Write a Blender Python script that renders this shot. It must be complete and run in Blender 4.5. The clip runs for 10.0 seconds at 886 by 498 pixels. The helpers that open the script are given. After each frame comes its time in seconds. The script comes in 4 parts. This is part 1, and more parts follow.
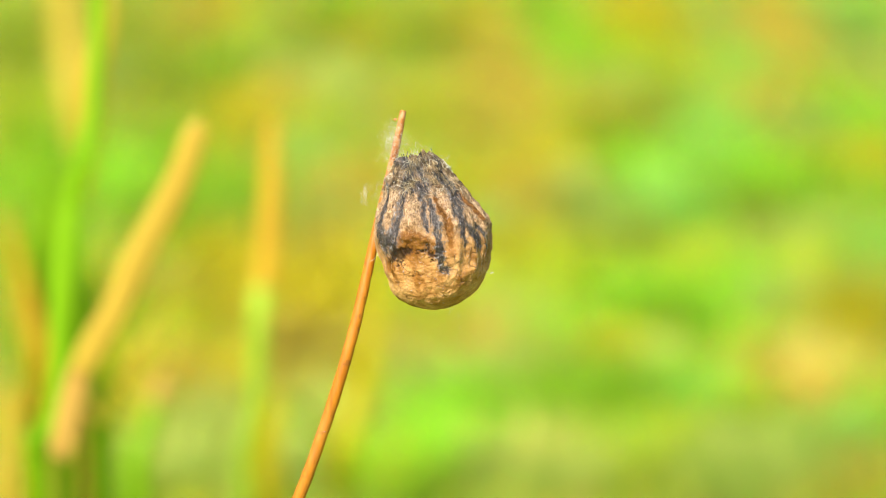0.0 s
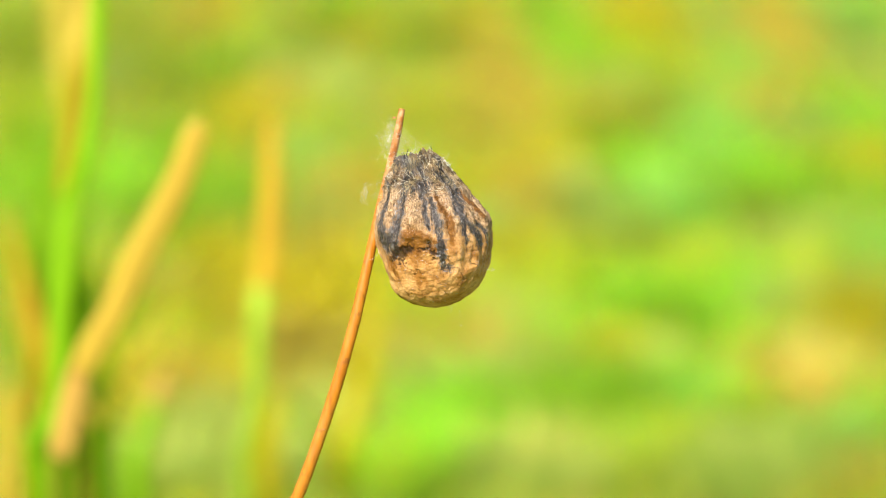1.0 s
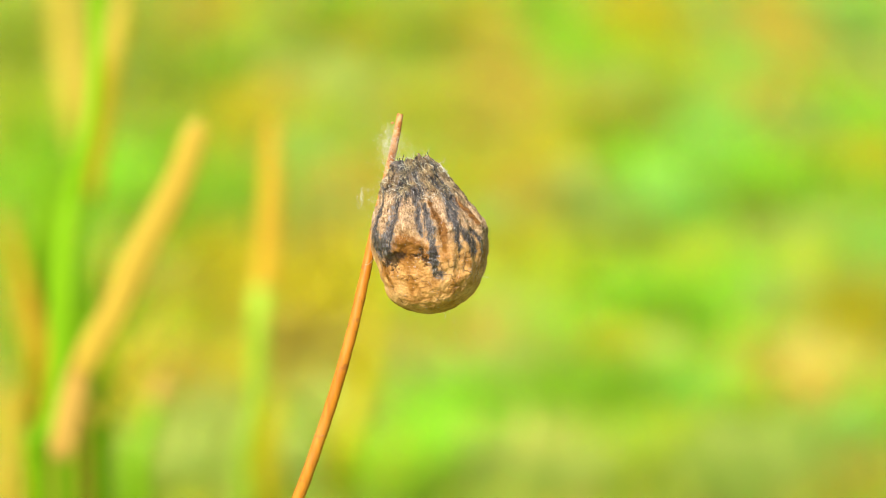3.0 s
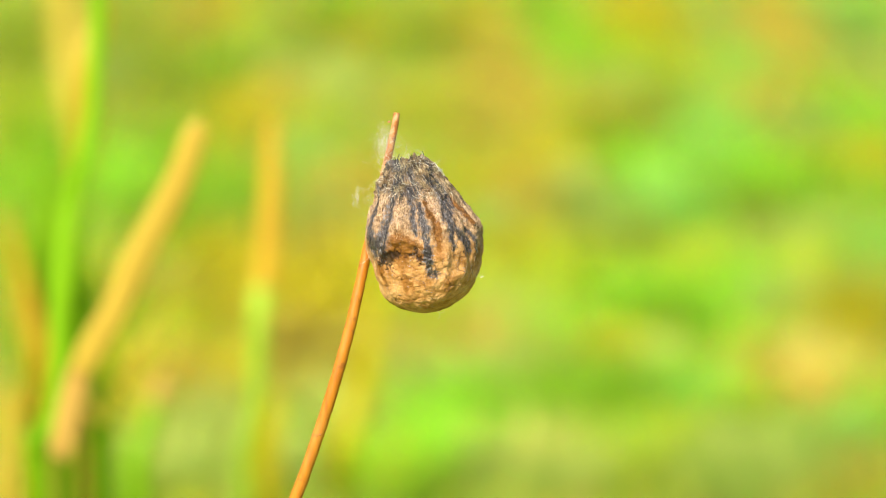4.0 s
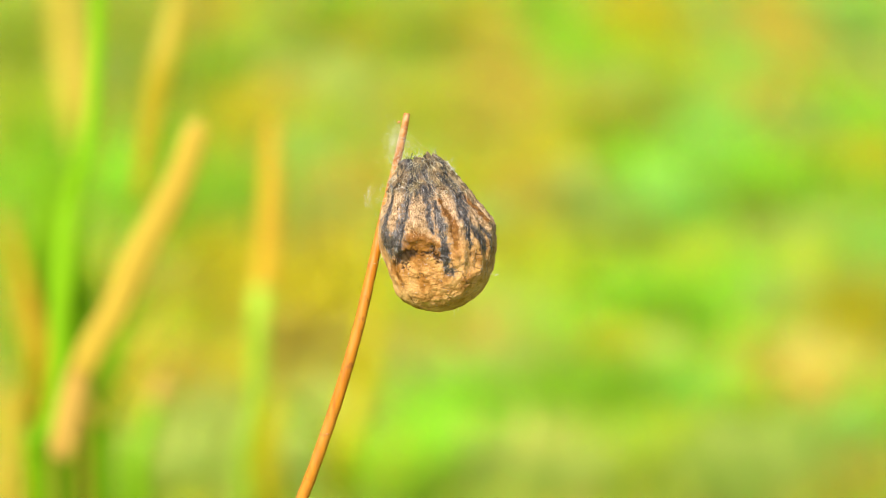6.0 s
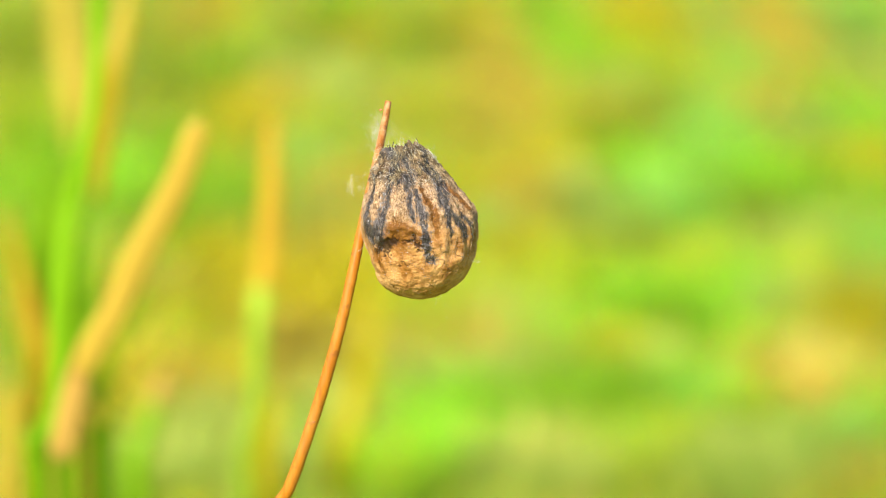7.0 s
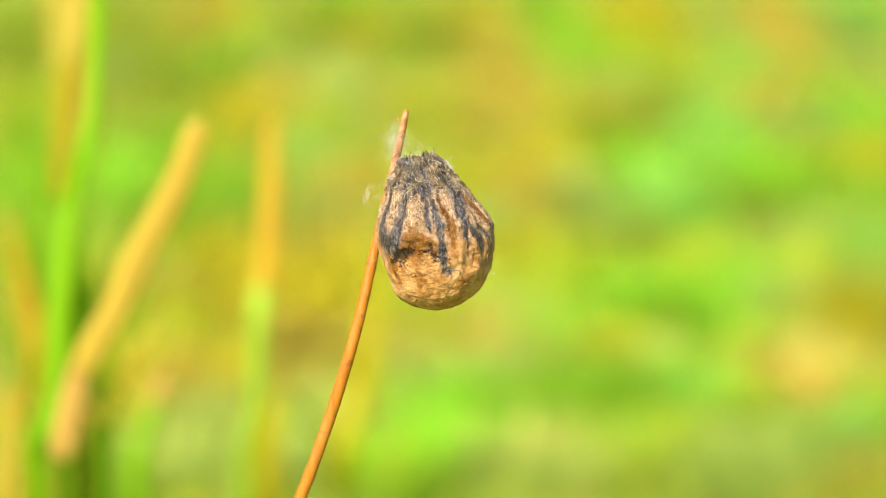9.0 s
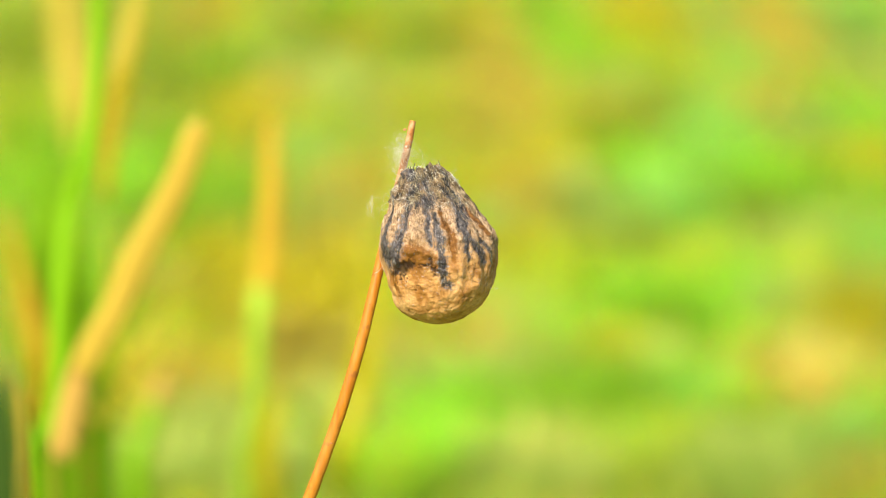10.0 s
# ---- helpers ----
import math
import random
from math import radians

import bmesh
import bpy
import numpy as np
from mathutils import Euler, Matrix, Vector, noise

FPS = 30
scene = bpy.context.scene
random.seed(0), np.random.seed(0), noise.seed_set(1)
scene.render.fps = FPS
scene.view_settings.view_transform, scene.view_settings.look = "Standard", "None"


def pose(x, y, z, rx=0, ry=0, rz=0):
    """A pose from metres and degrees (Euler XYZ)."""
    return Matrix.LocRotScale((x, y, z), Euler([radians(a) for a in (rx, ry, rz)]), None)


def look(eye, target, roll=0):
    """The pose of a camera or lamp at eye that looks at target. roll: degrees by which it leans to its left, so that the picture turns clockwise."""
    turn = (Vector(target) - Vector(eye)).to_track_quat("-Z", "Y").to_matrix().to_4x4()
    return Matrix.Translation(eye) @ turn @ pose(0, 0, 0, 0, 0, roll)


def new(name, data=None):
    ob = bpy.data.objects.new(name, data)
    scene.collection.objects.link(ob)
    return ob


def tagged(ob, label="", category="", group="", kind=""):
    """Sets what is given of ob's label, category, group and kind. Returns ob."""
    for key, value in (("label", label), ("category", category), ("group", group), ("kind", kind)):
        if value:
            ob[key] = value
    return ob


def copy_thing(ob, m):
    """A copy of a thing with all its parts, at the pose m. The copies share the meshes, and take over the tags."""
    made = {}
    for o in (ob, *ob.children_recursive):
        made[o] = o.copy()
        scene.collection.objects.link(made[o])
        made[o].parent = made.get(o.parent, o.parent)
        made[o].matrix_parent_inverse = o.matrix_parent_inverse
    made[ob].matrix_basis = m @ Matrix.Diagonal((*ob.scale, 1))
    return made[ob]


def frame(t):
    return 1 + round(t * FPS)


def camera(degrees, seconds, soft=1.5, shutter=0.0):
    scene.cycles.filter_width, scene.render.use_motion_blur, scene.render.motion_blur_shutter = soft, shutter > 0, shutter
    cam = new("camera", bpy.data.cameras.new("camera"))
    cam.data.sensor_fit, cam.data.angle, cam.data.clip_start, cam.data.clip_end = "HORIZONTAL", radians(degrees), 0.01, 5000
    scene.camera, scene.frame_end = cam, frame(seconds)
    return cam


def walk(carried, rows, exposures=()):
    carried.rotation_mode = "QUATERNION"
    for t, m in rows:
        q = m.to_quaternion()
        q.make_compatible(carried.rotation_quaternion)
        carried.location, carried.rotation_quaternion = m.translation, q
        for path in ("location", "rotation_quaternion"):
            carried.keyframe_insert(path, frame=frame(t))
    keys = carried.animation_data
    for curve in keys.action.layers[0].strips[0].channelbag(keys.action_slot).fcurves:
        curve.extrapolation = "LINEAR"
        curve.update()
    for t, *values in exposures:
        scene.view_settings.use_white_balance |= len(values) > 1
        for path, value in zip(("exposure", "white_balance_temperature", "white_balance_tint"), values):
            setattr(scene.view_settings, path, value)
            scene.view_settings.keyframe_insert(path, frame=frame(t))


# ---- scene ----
FOCUS = 0.364         # metres from the lens to the egg sac
cam = camera(20.0, 10.0, soft=1.0)
cam.data.dof.use_dof = True
cam.data.dof.focus_distance = FOCUS
cam.data.dof.aperture_fstop = 11.8
EYE = pose(0, 0, 0.62, 75, 0, 0)
walk(cam, [(0.0, EYE), (10.0, EYE)])

# ---------------------------------------------------------------- light
SUN_FROM = Vector((-0.44, -0.83, 0.87))
world = bpy.data.worlds.new("sky")
scene.world = world
world.use_nodes = True
sky = world.node_tree.nodes.new("ShaderNodeTexSky")
sky.sky_type = "NISHITA"
sky.sun_disc = False
sky.sun_elevation = radians(43)
sky.sun_rotation = radians(208)
world.node_tree.links.new(sky.outputs[0], world.node_tree.nodes["Background"].inputs[0])
world.node_tree.nodes["Background"].inputs[1].default_value = 0.10
sun = new("sun", bpy.data.lights.new("sun", "SUN"))
sun.data.energy = 4.9
sun.data.angle = radians(0.6)
sun.data.color = (1.0, 0.95, 0.86)
sun.matrix_world = look(SUN_FROM * 10, (0, 0, 0))
scene.view_settings.exposure = 0.665


# ---------------------------------------------------------------- materials
def material(name, rough=0.6, spec=0.3):
    m = bpy.data.materials.new(name)
    m.use_nodes = True
    b = m.node_tree.nodes["Principled BSDF"]
    b.inputs["Roughness"].default_value = rough
    b.inputs["Specular IOR Level"].default_value = spec
    return m, m.node_tree.nodes, m.node_tree.links, b


def noise_tex(n, l, scale, detail=3.0, vector=None, rough=0.55):
    t = n.new("ShaderNodeTexNoise")
    t.inputs["Scale"].default_value = scale
    t.inputs["Detail"].default_value = detail
    t.inputs["Roughness"].default_value = rough
    if vector is not None:
        l.new(vector, t.inputs["Vector"])
    return t.outputs["Fac"]


def ramp(n, l, fac, stops):
    r = n.new("ShaderNodeValToRGB")
    el = r.color_ramp.elements
    while len(el) < len(stops):
        el.new(0.5)
    for e, (at, col) in zip(el, stops):
        e.position = at
        e.color = (*col, 1)
    l.new(fac, r.inputs[0])
    return r.outputs[0]


def mix(n, l, fac, a, b, kind="MIX"):
    x = n.new("ShaderNodeMix")
    x.data_type = "RGBA"
    x.blend_type = kind
    for sock, v in ((x.inputs[0], fac), (x.inputs[6], a), (x.inputs[7], b)):
        if isinstance(v, (int, float)):
            sock.default_value = v
        elif isinstance(v, tuple):
            sock.default_value = (*v, 1)
        else:
            l.new(v, sock)
    return x.outputs[2]


def calc(n, l, op, a, b):
    x = n.new("ShaderNodeMath")
    x.operation = op
    for sock, v in zip(x.inputs, (a, b)):
        if isinstance(v, (int, float)):
            sock.default_value = v
        else:
            l.new(v, sock)
    return x.outputs[0]


def bump(n, l, b, height, strength, dist):
    x = n.new("ShaderNodeBump")
    x.inputs["Strength"].default_value = strength
    x.inputs["Distance"].default_value = dist
    l.new(height, x.inputs["Height"])
    l.new(x.outputs[0], b.inputs["Normal"])


def spans(n, l, fac, lo, hi):
    x = n.new("ShaderNodeMapRange")
    x.inputs["From Min"].default_value = lo
    x.inputs["From Max"].default_value = hi
    l.new(fac, x.inputs["Value"])
    return x.outputs[0]


def leaf_material(name, dark, light, patch=30.0, glow=0.35, rough=0.5):
    """Leaf tissue: colour runs between two tones from blade to blade and in patches; some light shines through."""
    m, n, l, b = material(name, rough, 0.25)
    geo = n.new("ShaderNodeNewGeometry")
    obj = n.new("ShaderNodeObjectInfo")
    co = n.new("ShaderNodeTexCoord").outputs["Object"]
    f = calc(n, l, "ADD", calc(n, l, "MULTIPLY", geo.outputs["Random Per Island"], 0.55),
             calc(n, l, "MULTIPLY", noise_tex(n, l, patch, 3, co), 0.6))
    f = calc(n, l, "ADD", f, calc(n, l, "MULTIPLY", obj.outputs["Random"], 0.12))
    col = ramp(n, l, f, [(0.25, dark), (0.85, light)])
    streak = noise_tex(n, l, 900, 2, co)
    col = mix(n, l, calc(n, l, "MULTIPLY", streak, 0.25), col, tuple(c * 0.75 for c in dark))
    l.new(col, b.inputs["Base Color"])
    tr = n.new("ShaderNodeBsdfTranslucent")
    l.new(col, tr.inputs["Color"])
    sh = n.new("ShaderNodeMixShader")
    sh.inputs[0].default_value = glow
    l.new(b.outputs[0], sh.inputs[1])
    l.new(tr.outputs[0], sh.inputs[2])
    l.new(sh.outputs[0], n["Material Output"].inputs["Surface"])
    return m


def species(name, tone):
    """Leaf tissue of one kind of meadow plant: a shade darker and lighter round its tone."""
    return leaf_material(name, tuple(c * 0.84 for c in tone), tuple(min(c * 1.14, 0.95) for c in tone), 30.0, 0.45)


LIME = species("lime_leaf", (0.384, 0.764, 0.030))
MINT = species("mint_leaf", (0.368, 0.718, 0.092))
GRASS = species("grass_leaf", (0.307, 0.548, 0.019))
OLIVE = species("olive_leaf", (0.344, 0.420, 0.022))
FRESH = species("fresh_leaf", (0.547, 0.651, 0.027))
STRAW = species("straw_leaf", (0.631, 0.528, 0.060))
GOLD = species("yellowing_leaf", (0.653, 0.558, 0.013))
TAN = species("tan_leaf", (0.676, 0.519, 0.055))
PALE = species("bleached_leaf", (0.547, 0.651, 0.117))
GREYED = species("greyed_leaf", (0.368, 0.519, 0.082))
PEACH = species("withered_petal", (1.032, 0.761, 0.157))
GREEN = leaf_material("sedge_green", (0.095, 0.235, 0.0015), (0.18, 0.35, 0.003), 60, 0.08)
SHOOT = leaf_material("sedge_lime", (0.33, 0.50, 0.02), (0.43, 0.64, 0.05), 60, 0.08)
YELLOW = leaf_material("sedge_yellow", (0.42, 0.27, 0.022), (0.54, 0.365, 0.040), 60, 0.08)
AMBER = leaf_material("sedge_amber", (0.50, 0.275, 0.016), (0.62, 0.375, 0.026), 60, 0.08)
BROWN = leaf_material("sedge_brown", (0.40, 0.23, 0.008), (0.50, 0.31, 0.015), 60, 0.08)
AGED = leaf_material("sedge_aged_yellow", (0.35, 0.26, 0.008), (0.44, 0.325, 0.012), 60, 0.08)
VIVID = leaf_material("sedge_vivid_green", (0.15, 0.36, 0.002), (0.24, 0.47, 0.004), 60, 0.08)
DEEP = leaf_material("sedge_deep_green", (0.02, 0.05, 0.004), (0.04, 0.08, 0.006), 60, 0.05)
SPIKE = leaf_material("sedge_spike", (0.46, 0.33, 0.03), (0.56, 0.41, 0.05), 60, 0.08)
RUST = leaf_material("sedge_rust", (0.47, 0.265, 0.045), (0.59, 0.36, 0.075), 60, 0.08)


def soil_material():
    m, n, l, b = material("mossy_soil", 0.9, 0.1)
    co = n.new("ShaderNodeTexCoord").outputs["Object"]
    col = ramp(n, l, noise_tex(n, l, 5, 6, co), [(0.3, (0.17, 0.22, 0.017)), (0.55, (0.25, 0.30, 0.025)), (0.75, (0.32, 0.30, 0.045))])
    l.new(mix(n, l, calc(n, l, "MULTIPLY", noise_tex(n, l, 90, 4, co), 0.3), col, (0.20, 0.17, 0.03)), b.inputs["Base Color"])
    bump(n, l, b, noise_tex(n, l, 60, 5, co), 0.6, 0.02)
    return m


def stalk_material():
    m, n, l, b = material("dry_stalk", 0.45, 0.35)
    co = n.new("ShaderNodeTexCoord").outputs["Object"]
    st = n.new("ShaderNodeMapping")
    st.inputs["Scale"].default_value = (1, 1, 0.06)
    l.new(co, st.inputs[0])
    col = ramp(n, l, noise_tex(n, l, 1500, 4, st.outputs[0]), [(0.3, (0.38, 0.116, 0.005)), (0.7, (0.54, 0.200, 0.012))])
    blot = spans(n, l, noise_tex(n, l, 520, 3, co), 0.63, 0.70)
    col = mix(n, l, calc(n, l, "MULTIPLY", blot, 0.6), col, (0.22, 0.07, 0.015))
    wear = spans(n, l, noise_tex(n, l, 120, 2, co), 0.5, 0.75)
    col = mix(n, l, calc(n, l, "MULTIPLY", wear, 0.3), col, (0.52, 0.26, 0.06))
    sep = n.new("ShaderNodeSeparateXYZ")
    l.new(co, sep.inputs[0])
    tip = spans(n, l, sep.outputs["Z"], -0.0135, -0.0085)
    peel = noise_tex(n, l, 750, 4, co, 0.65)
    flaky = ramp(n, l, peel, [(0.38, (0.16, 0.045, 0.012)), (0.47, (0.42, 0.15, 0.035)), (0.56, (0.52, 0.25, 0.10)), (0.7, (0.62, 0.38, 0.20))])
    col = mix(n, l, calc(n, l, "MULTIPLY", tip, 0.8), col, flaky)
    l.new(col, b.inputs["Base Color"])
    h = calc(n, l, "ADD", noise_tex(n, l, 2500, 3, st.outputs[0]), calc(n, l, "MULTIPLY", calc(n, l, "MULTIPLY", peel, tip), 3.0))
    bump(n, l, b, h, 0.5, 0.00012)
    return m


def sac_material():
    """Parchment of an old egg sac: ochre below, greyed above, with blackish streaks and rusty stains of the maker's silk."""
    m, n, l, b = material("sac_parchment", 0.5, 0.22)
    co = n.new("ShaderNodeTexCoord").outputs["Object"]

    def attr(name):
        a = n.new("ShaderNodeAttribute")
        a.attribute_name = name
        return a.outputs["Fac"]
    run = n.new("ShaderNodeMapping")
    run.inputs["Scale"].default_value = (1, 1, 0.34)
    l.new(co, run.inputs[0])
    fine = noise_tex(n, l, 4200, 5, co, 0.65)
    swirl = n.new("ShaderNodeMapping")
    swirl.inputs["Scale"].default_value = (0.3, 0.3, 1)
    swirl.inputs["Rotation"].default_value = (0.0, 0.35, 0.0)
    l.new(co, swirl.inputs[0])
    down = noise_tex(n, l, 5200, 4, run.outputs[0], 0.65)
    across = noise_tex(n, l, 3400, 5, swirl.outputs[0], 0.7)
    fibre = n.new("ShaderNodeMix")
    l.new(attr("upper"), fibre.inputs[0])
    l.new(across, fibre.inputs[2])
    l.new(down, fibre.inputs[3])
    fibre = fibre.outputs[0]
    blot = noise_tex(n, l, 330, 5, co, 0.6)
    col = ramp(n, l, blot, [(0.37, (0.31, 0.13, 0.022)), (0.5, (0.52, 0.265, 0.078)), (0.66, (0.68, 0.40, 0.15))])
    upper = mix(n, l, spans(n, l, fibre, 0.3, 0.72), (0.13, 0.062, 0.024), (0.80, 0.57, 0.34))
    col = mix(n, l, attr("upper"), col, upper)
    neck = mix(n, l, spans(n, l, noise_tex(n, l, 900, 4, co, 0.65), 0.42, 0.66), (0.018, 0.014, 0.007), (0.26, 0.195, 0.09))
    col = mix(n, l, attr("neck"), col, neck)
    # shade between the fibres, put into the colour where the weave lies low
    cavity_shade = ramp(n, l, calc(n, l, "ADD", calc(n, l, "MULTIPLY", fine, 0.55), calc(n, l, "MULTIPLY", fibre, 0.45)), [(0.36, (0.34, 0.24, 0.16)), (0.49, (0.95, 0.93, 0.90)), (0.64, (1.3, 1.3, 1.3))])
    broken_rust = noise_tex(n, l, 800, 5, co, 0.65)
    rust = mix(n, l, fibre, (0.035, 0.011, 0.002), (0.37, 0.145, 0.014))
    col = mix(n, l, calc(n, l, "MULTIPLY", spans(n, l, calc(n, l, "ADD", attr("rust"), calc(n, l, "MULTIPLY", calc(n, l, "SUBTRACT", broken_rust, 0.5), 2.2)), 0.12, 0.62), 0.92), col, rust)
    # hair-thin cracks and creases
    warp = n.new("ShaderNodeVectorMath")
    warp.operation = "MULTIPLY_ADD"
    nz = n.new("ShaderNodeTexNoise")
    nz.inputs["Scale"].default_value = 500
    l.new(co, nz.inputs["Vector"])
    l.new(nz.outputs["Color"], warp.inputs[0])
    warp.inputs[1].default_value = (0.0028, 0.0028, 0.0028)
    l.new(co, warp.inputs[2])
    vor = n.new("ShaderNodeTexVoronoi")
    vor.feature = "DISTANCE_TO_EDGE"
    vor.inputs["Scale"].default_value = 330
    l.new(warp.outputs[0], vor.inputs["Vector"])
    crack = calc(n, l, "SUBTRACT", 1.0, spans(n, l, vor.outputs["Distance"], 0.0, 0.028))
    crack = calc(n, l, "MULTIPLY", crack, spans(n, l, noise_tex(n, l, 420, 3, co), 0.5, 0.62))
    col = mix(n, l, calc(n, l, "MULTIPLY", crack, 0.35), col, (0.09, 0.04, 0.012))
    # random mottling; its dark end stands in for shade in crevices
    mott = ramp(n, l, noise_tex(n, l, 1500, 5, co, 0.7), [(0.36, (0.30, 0.22, 0.14)), (0.48, (0.85, 0.82, 0.78)), (0.6, (1.2, 1.2, 1.2))])
    col = mix(n, l, calc(n, l, "ADD", calc(n, l, "MULTIPLY", attr("upper"), 0.5), 0.35), col, cavity_shade, "MULTIPLY")
    col = mix(n, l, calc(n, l, "ADD", calc(n, l, "MULTIPLY", attr("upper"), 0.35), 0.25), col, mott, "MULTIPLY")
    col = mix(n, l, calc(n, l, "MULTIPLY", spans(n, l, attr("streak"), 0.08, 0.7), 0.35), col, (0.25, 0.19, 0.15))
    # streak colour; silvery glints are painted in as its pale flecks
    dark = ramp(n, l, calc(n, l, "ADD", calc(n, l, "MULTIPLY", fibre, 0.6), calc(n, l, "MULTIPLY", fine, 0.4)), [(0.40, (0.004, 0.004, 0.005)), (0.50, (0.03, 0.026, 0.025)), (0.57, (0.14, 0.125, 0.12)), (0.66, (0.50, 0.46, 0.44))])
    broken = calc(n, l, "ADD", calc(n, l, "MULTIPLY", fibre, 0.4), calc(n, l, "ADD", calc(n, l, "MULTIPLY", fine, 0.3), calc(n, l, "MULTIPLY", noise_tex(n, l, 1100, 4, run.outputs[0], 0.6), 0.3)))
    k = spans(n, l, calc(n, l, "ADD", attr("streak"), calc(n, l, "MULTIPLY", calc(n, l, "SUBTRACT", broken, 0.5), 5.5)), 0.34, 0.62)
    col = mix(n, l, calc(n, l, "MULTIPLY", k, 0.92), col, dark)
    # brown stain and cavity shade of the pits, both put into the colour
    col = mix(n, l, calc(n, l, "MULTIPLY", attr("pit"), 0.9), col, (0.022, 0.011, 0.004))
    l.new(col, b.inputs["Base Color"])
    h = calc(n, l, "ADD", calc(n, l, "MULTIPLY", fibre, calc(n, l, "ADD", calc(n, l, "MULTIPLY", attr("upper"), 0.6), 0.25)), calc(n, l, "MULTIPLY", fine, 0.45))
    h = calc(n, l, "ADD", h, calc(n, l, "MULTIPLY", noise_tex(n, l, 800, 4, warp.outputs[0], 0.5), 1.5))
    h = calc(n, l, "SUBTRACT", h, calc(n, l, "MULTIPLY", crack, 0.8))
    bump(n, l, b, h, 1.0, 0.00027)
    gloss = ramp(n, l, fine, [(0.3, (0.42, 0.42, 0.42)), (0.7, (0.8, 0.8, 0.8))])
    l.new(mix(n, l, calc(n, l, "MULTIPLY", k, 0.8), gloss, (0.22, 0.22, 0.22)), b.inputs["Roughness"])
    l.new(calc(n, l, "ADD", calc(n, l, "MULTIPLY", k, 0.5), 0.2), b.inputs["Specular IOR Level"])
    return m


def silk_material(name, a, c, rough=0.35):
    m, n, l, b = material(name, rough, 0.45)
    co = n.new("ShaderNodeTexCoord").outputs["Object"]
    col = ramp(n, l, noise_tex(n, l, 900, 2, co), [(0.35, a), (0.65, c)])
    l.new(col, b.inputs["Base Color"])
    return m


SOIL = soil_material()
STALK = stalk_material()
PARCHMENT = sac_material()
SILK = silk_material("pale_silk", (0.52, 0.48, 0.35), (0.78, 0.73, 0.58))
FUZZ = silk_material("grey_silk", (0.12, 0.085, 0.035), (0.52, 0.40, 0.21))
STRAND = silk_material("beige_strand", (0.26, 0.15, 0.06), (0.60, 0.41, 0.22))
GLAND = silk_material("dark_thread", (0.006, 0.006, 0.007), (0.035, 0.028, 0.024), 0.30)


# ---------------------------------------------------------------- mesh helpers
def mesh_of(name, verts, faces, mat, smooth=True):
    me = bpy.data.meshes.new(name)
    me.from_pydata(verts, [], faces)
    me.materials.append(mat)
    if smooth:
        me.polygons.foreach_set("use_smooth", [True] * len(me.polygons))
    me.update()
    return me


def part(name, me, parent, label=""):
    ob = new(name, me)
    ob.parent = parent
    return tagged(ob, label) if label else ob


def spline(pts, steps):
    """A smooth line through points."""
    p = [Vector(a) for a in pts]
    p = [p[0] * 2 - p[1], *p, p[-1] * 2 - p[-2]]
    out = []
    for i in range(1, len(p) - 2):
        for k in range(steps):
            t = k / steps
            out.append(0.5 * (2 * p[i] + (p[i + 1] - p[i - 1]) * t + (2 * p[i - 1] - 5 * p[i] + 4 * p[i + 1] - p[i + 2]) * t * t
                              + (3 * p[i] - p[i - 1] - 3 * p[i + 1] + p[i + 2]) * t ** 3))
    out.append(p[-2])
    return out


def shoot(pts, widths, flat, sides=12, steps=8, rough=0.0, seed=0):
    """Verts and faces of a stalk or leaf along points; flat is its thickness over its width."""
    line = spline(pts, steps)
    wide = [w.x for w in spline([(w, 0, 0) for w in widths], steps)]
    verts, faces = [], []
    for i, p in enumerate(line):
        t = (line[min(i + 1, len(line) - 1)] - line[max(i - 1, 0)]).normalized()
        a = t.cross(Vector((0, 1, 0))).normalized()
        c = a.cross(t)
        for k in range(sides):
            g = 2 * math.pi * k / sides
            r = wide[i] * (1 + rough * noise.noise(p * 700 + Vector((math.cos(g), math.sin(g), seed))))
            verts.append(p + a * (math.cos(g) * r) + c * (math.sin(g) * r * flat))
    for i in range(len(line) - 1):
        for k in range(sides):
            j = (k + 1) % sides
            faces.append((i * sides + k, i * sides + j, (i + 1) * sides + j, (i + 1) * sides + k))
    faces.append(tuple(range(sides))[::-1])
    faces.append(tuple((len(line) - 1) * sides + k for k in range(sides)))
    return verts, faces


def blade_set(count, spread, tall, lean, wide, seed):
    """Verts and faces of many curved, creased grass blades in a tuft of that radius."""
    rnd = random.Random(seed)
    verts, faces = [], []
    for _ in range(count):
        g, q = rnd.uniform(0, 2 * math.pi), spread * math.sqrt(rnd.random())
        x, y = q * math.cos(g), q * math.sin(g)
        h = tall * rnd.uniform(0.5, 1.15)
        d = rnd.uniform(0, 2 * math.pi)
        out = h * lean * rnd.uniform(0.3, 1.2)
        w = wide * rnd.uniform(0.6, 1.3)
        dx, dy = math.cos(d), math.sin(d)
        add_blade(verts, faces, x, y, h, out, w, dx, dy)
    return verts, faces


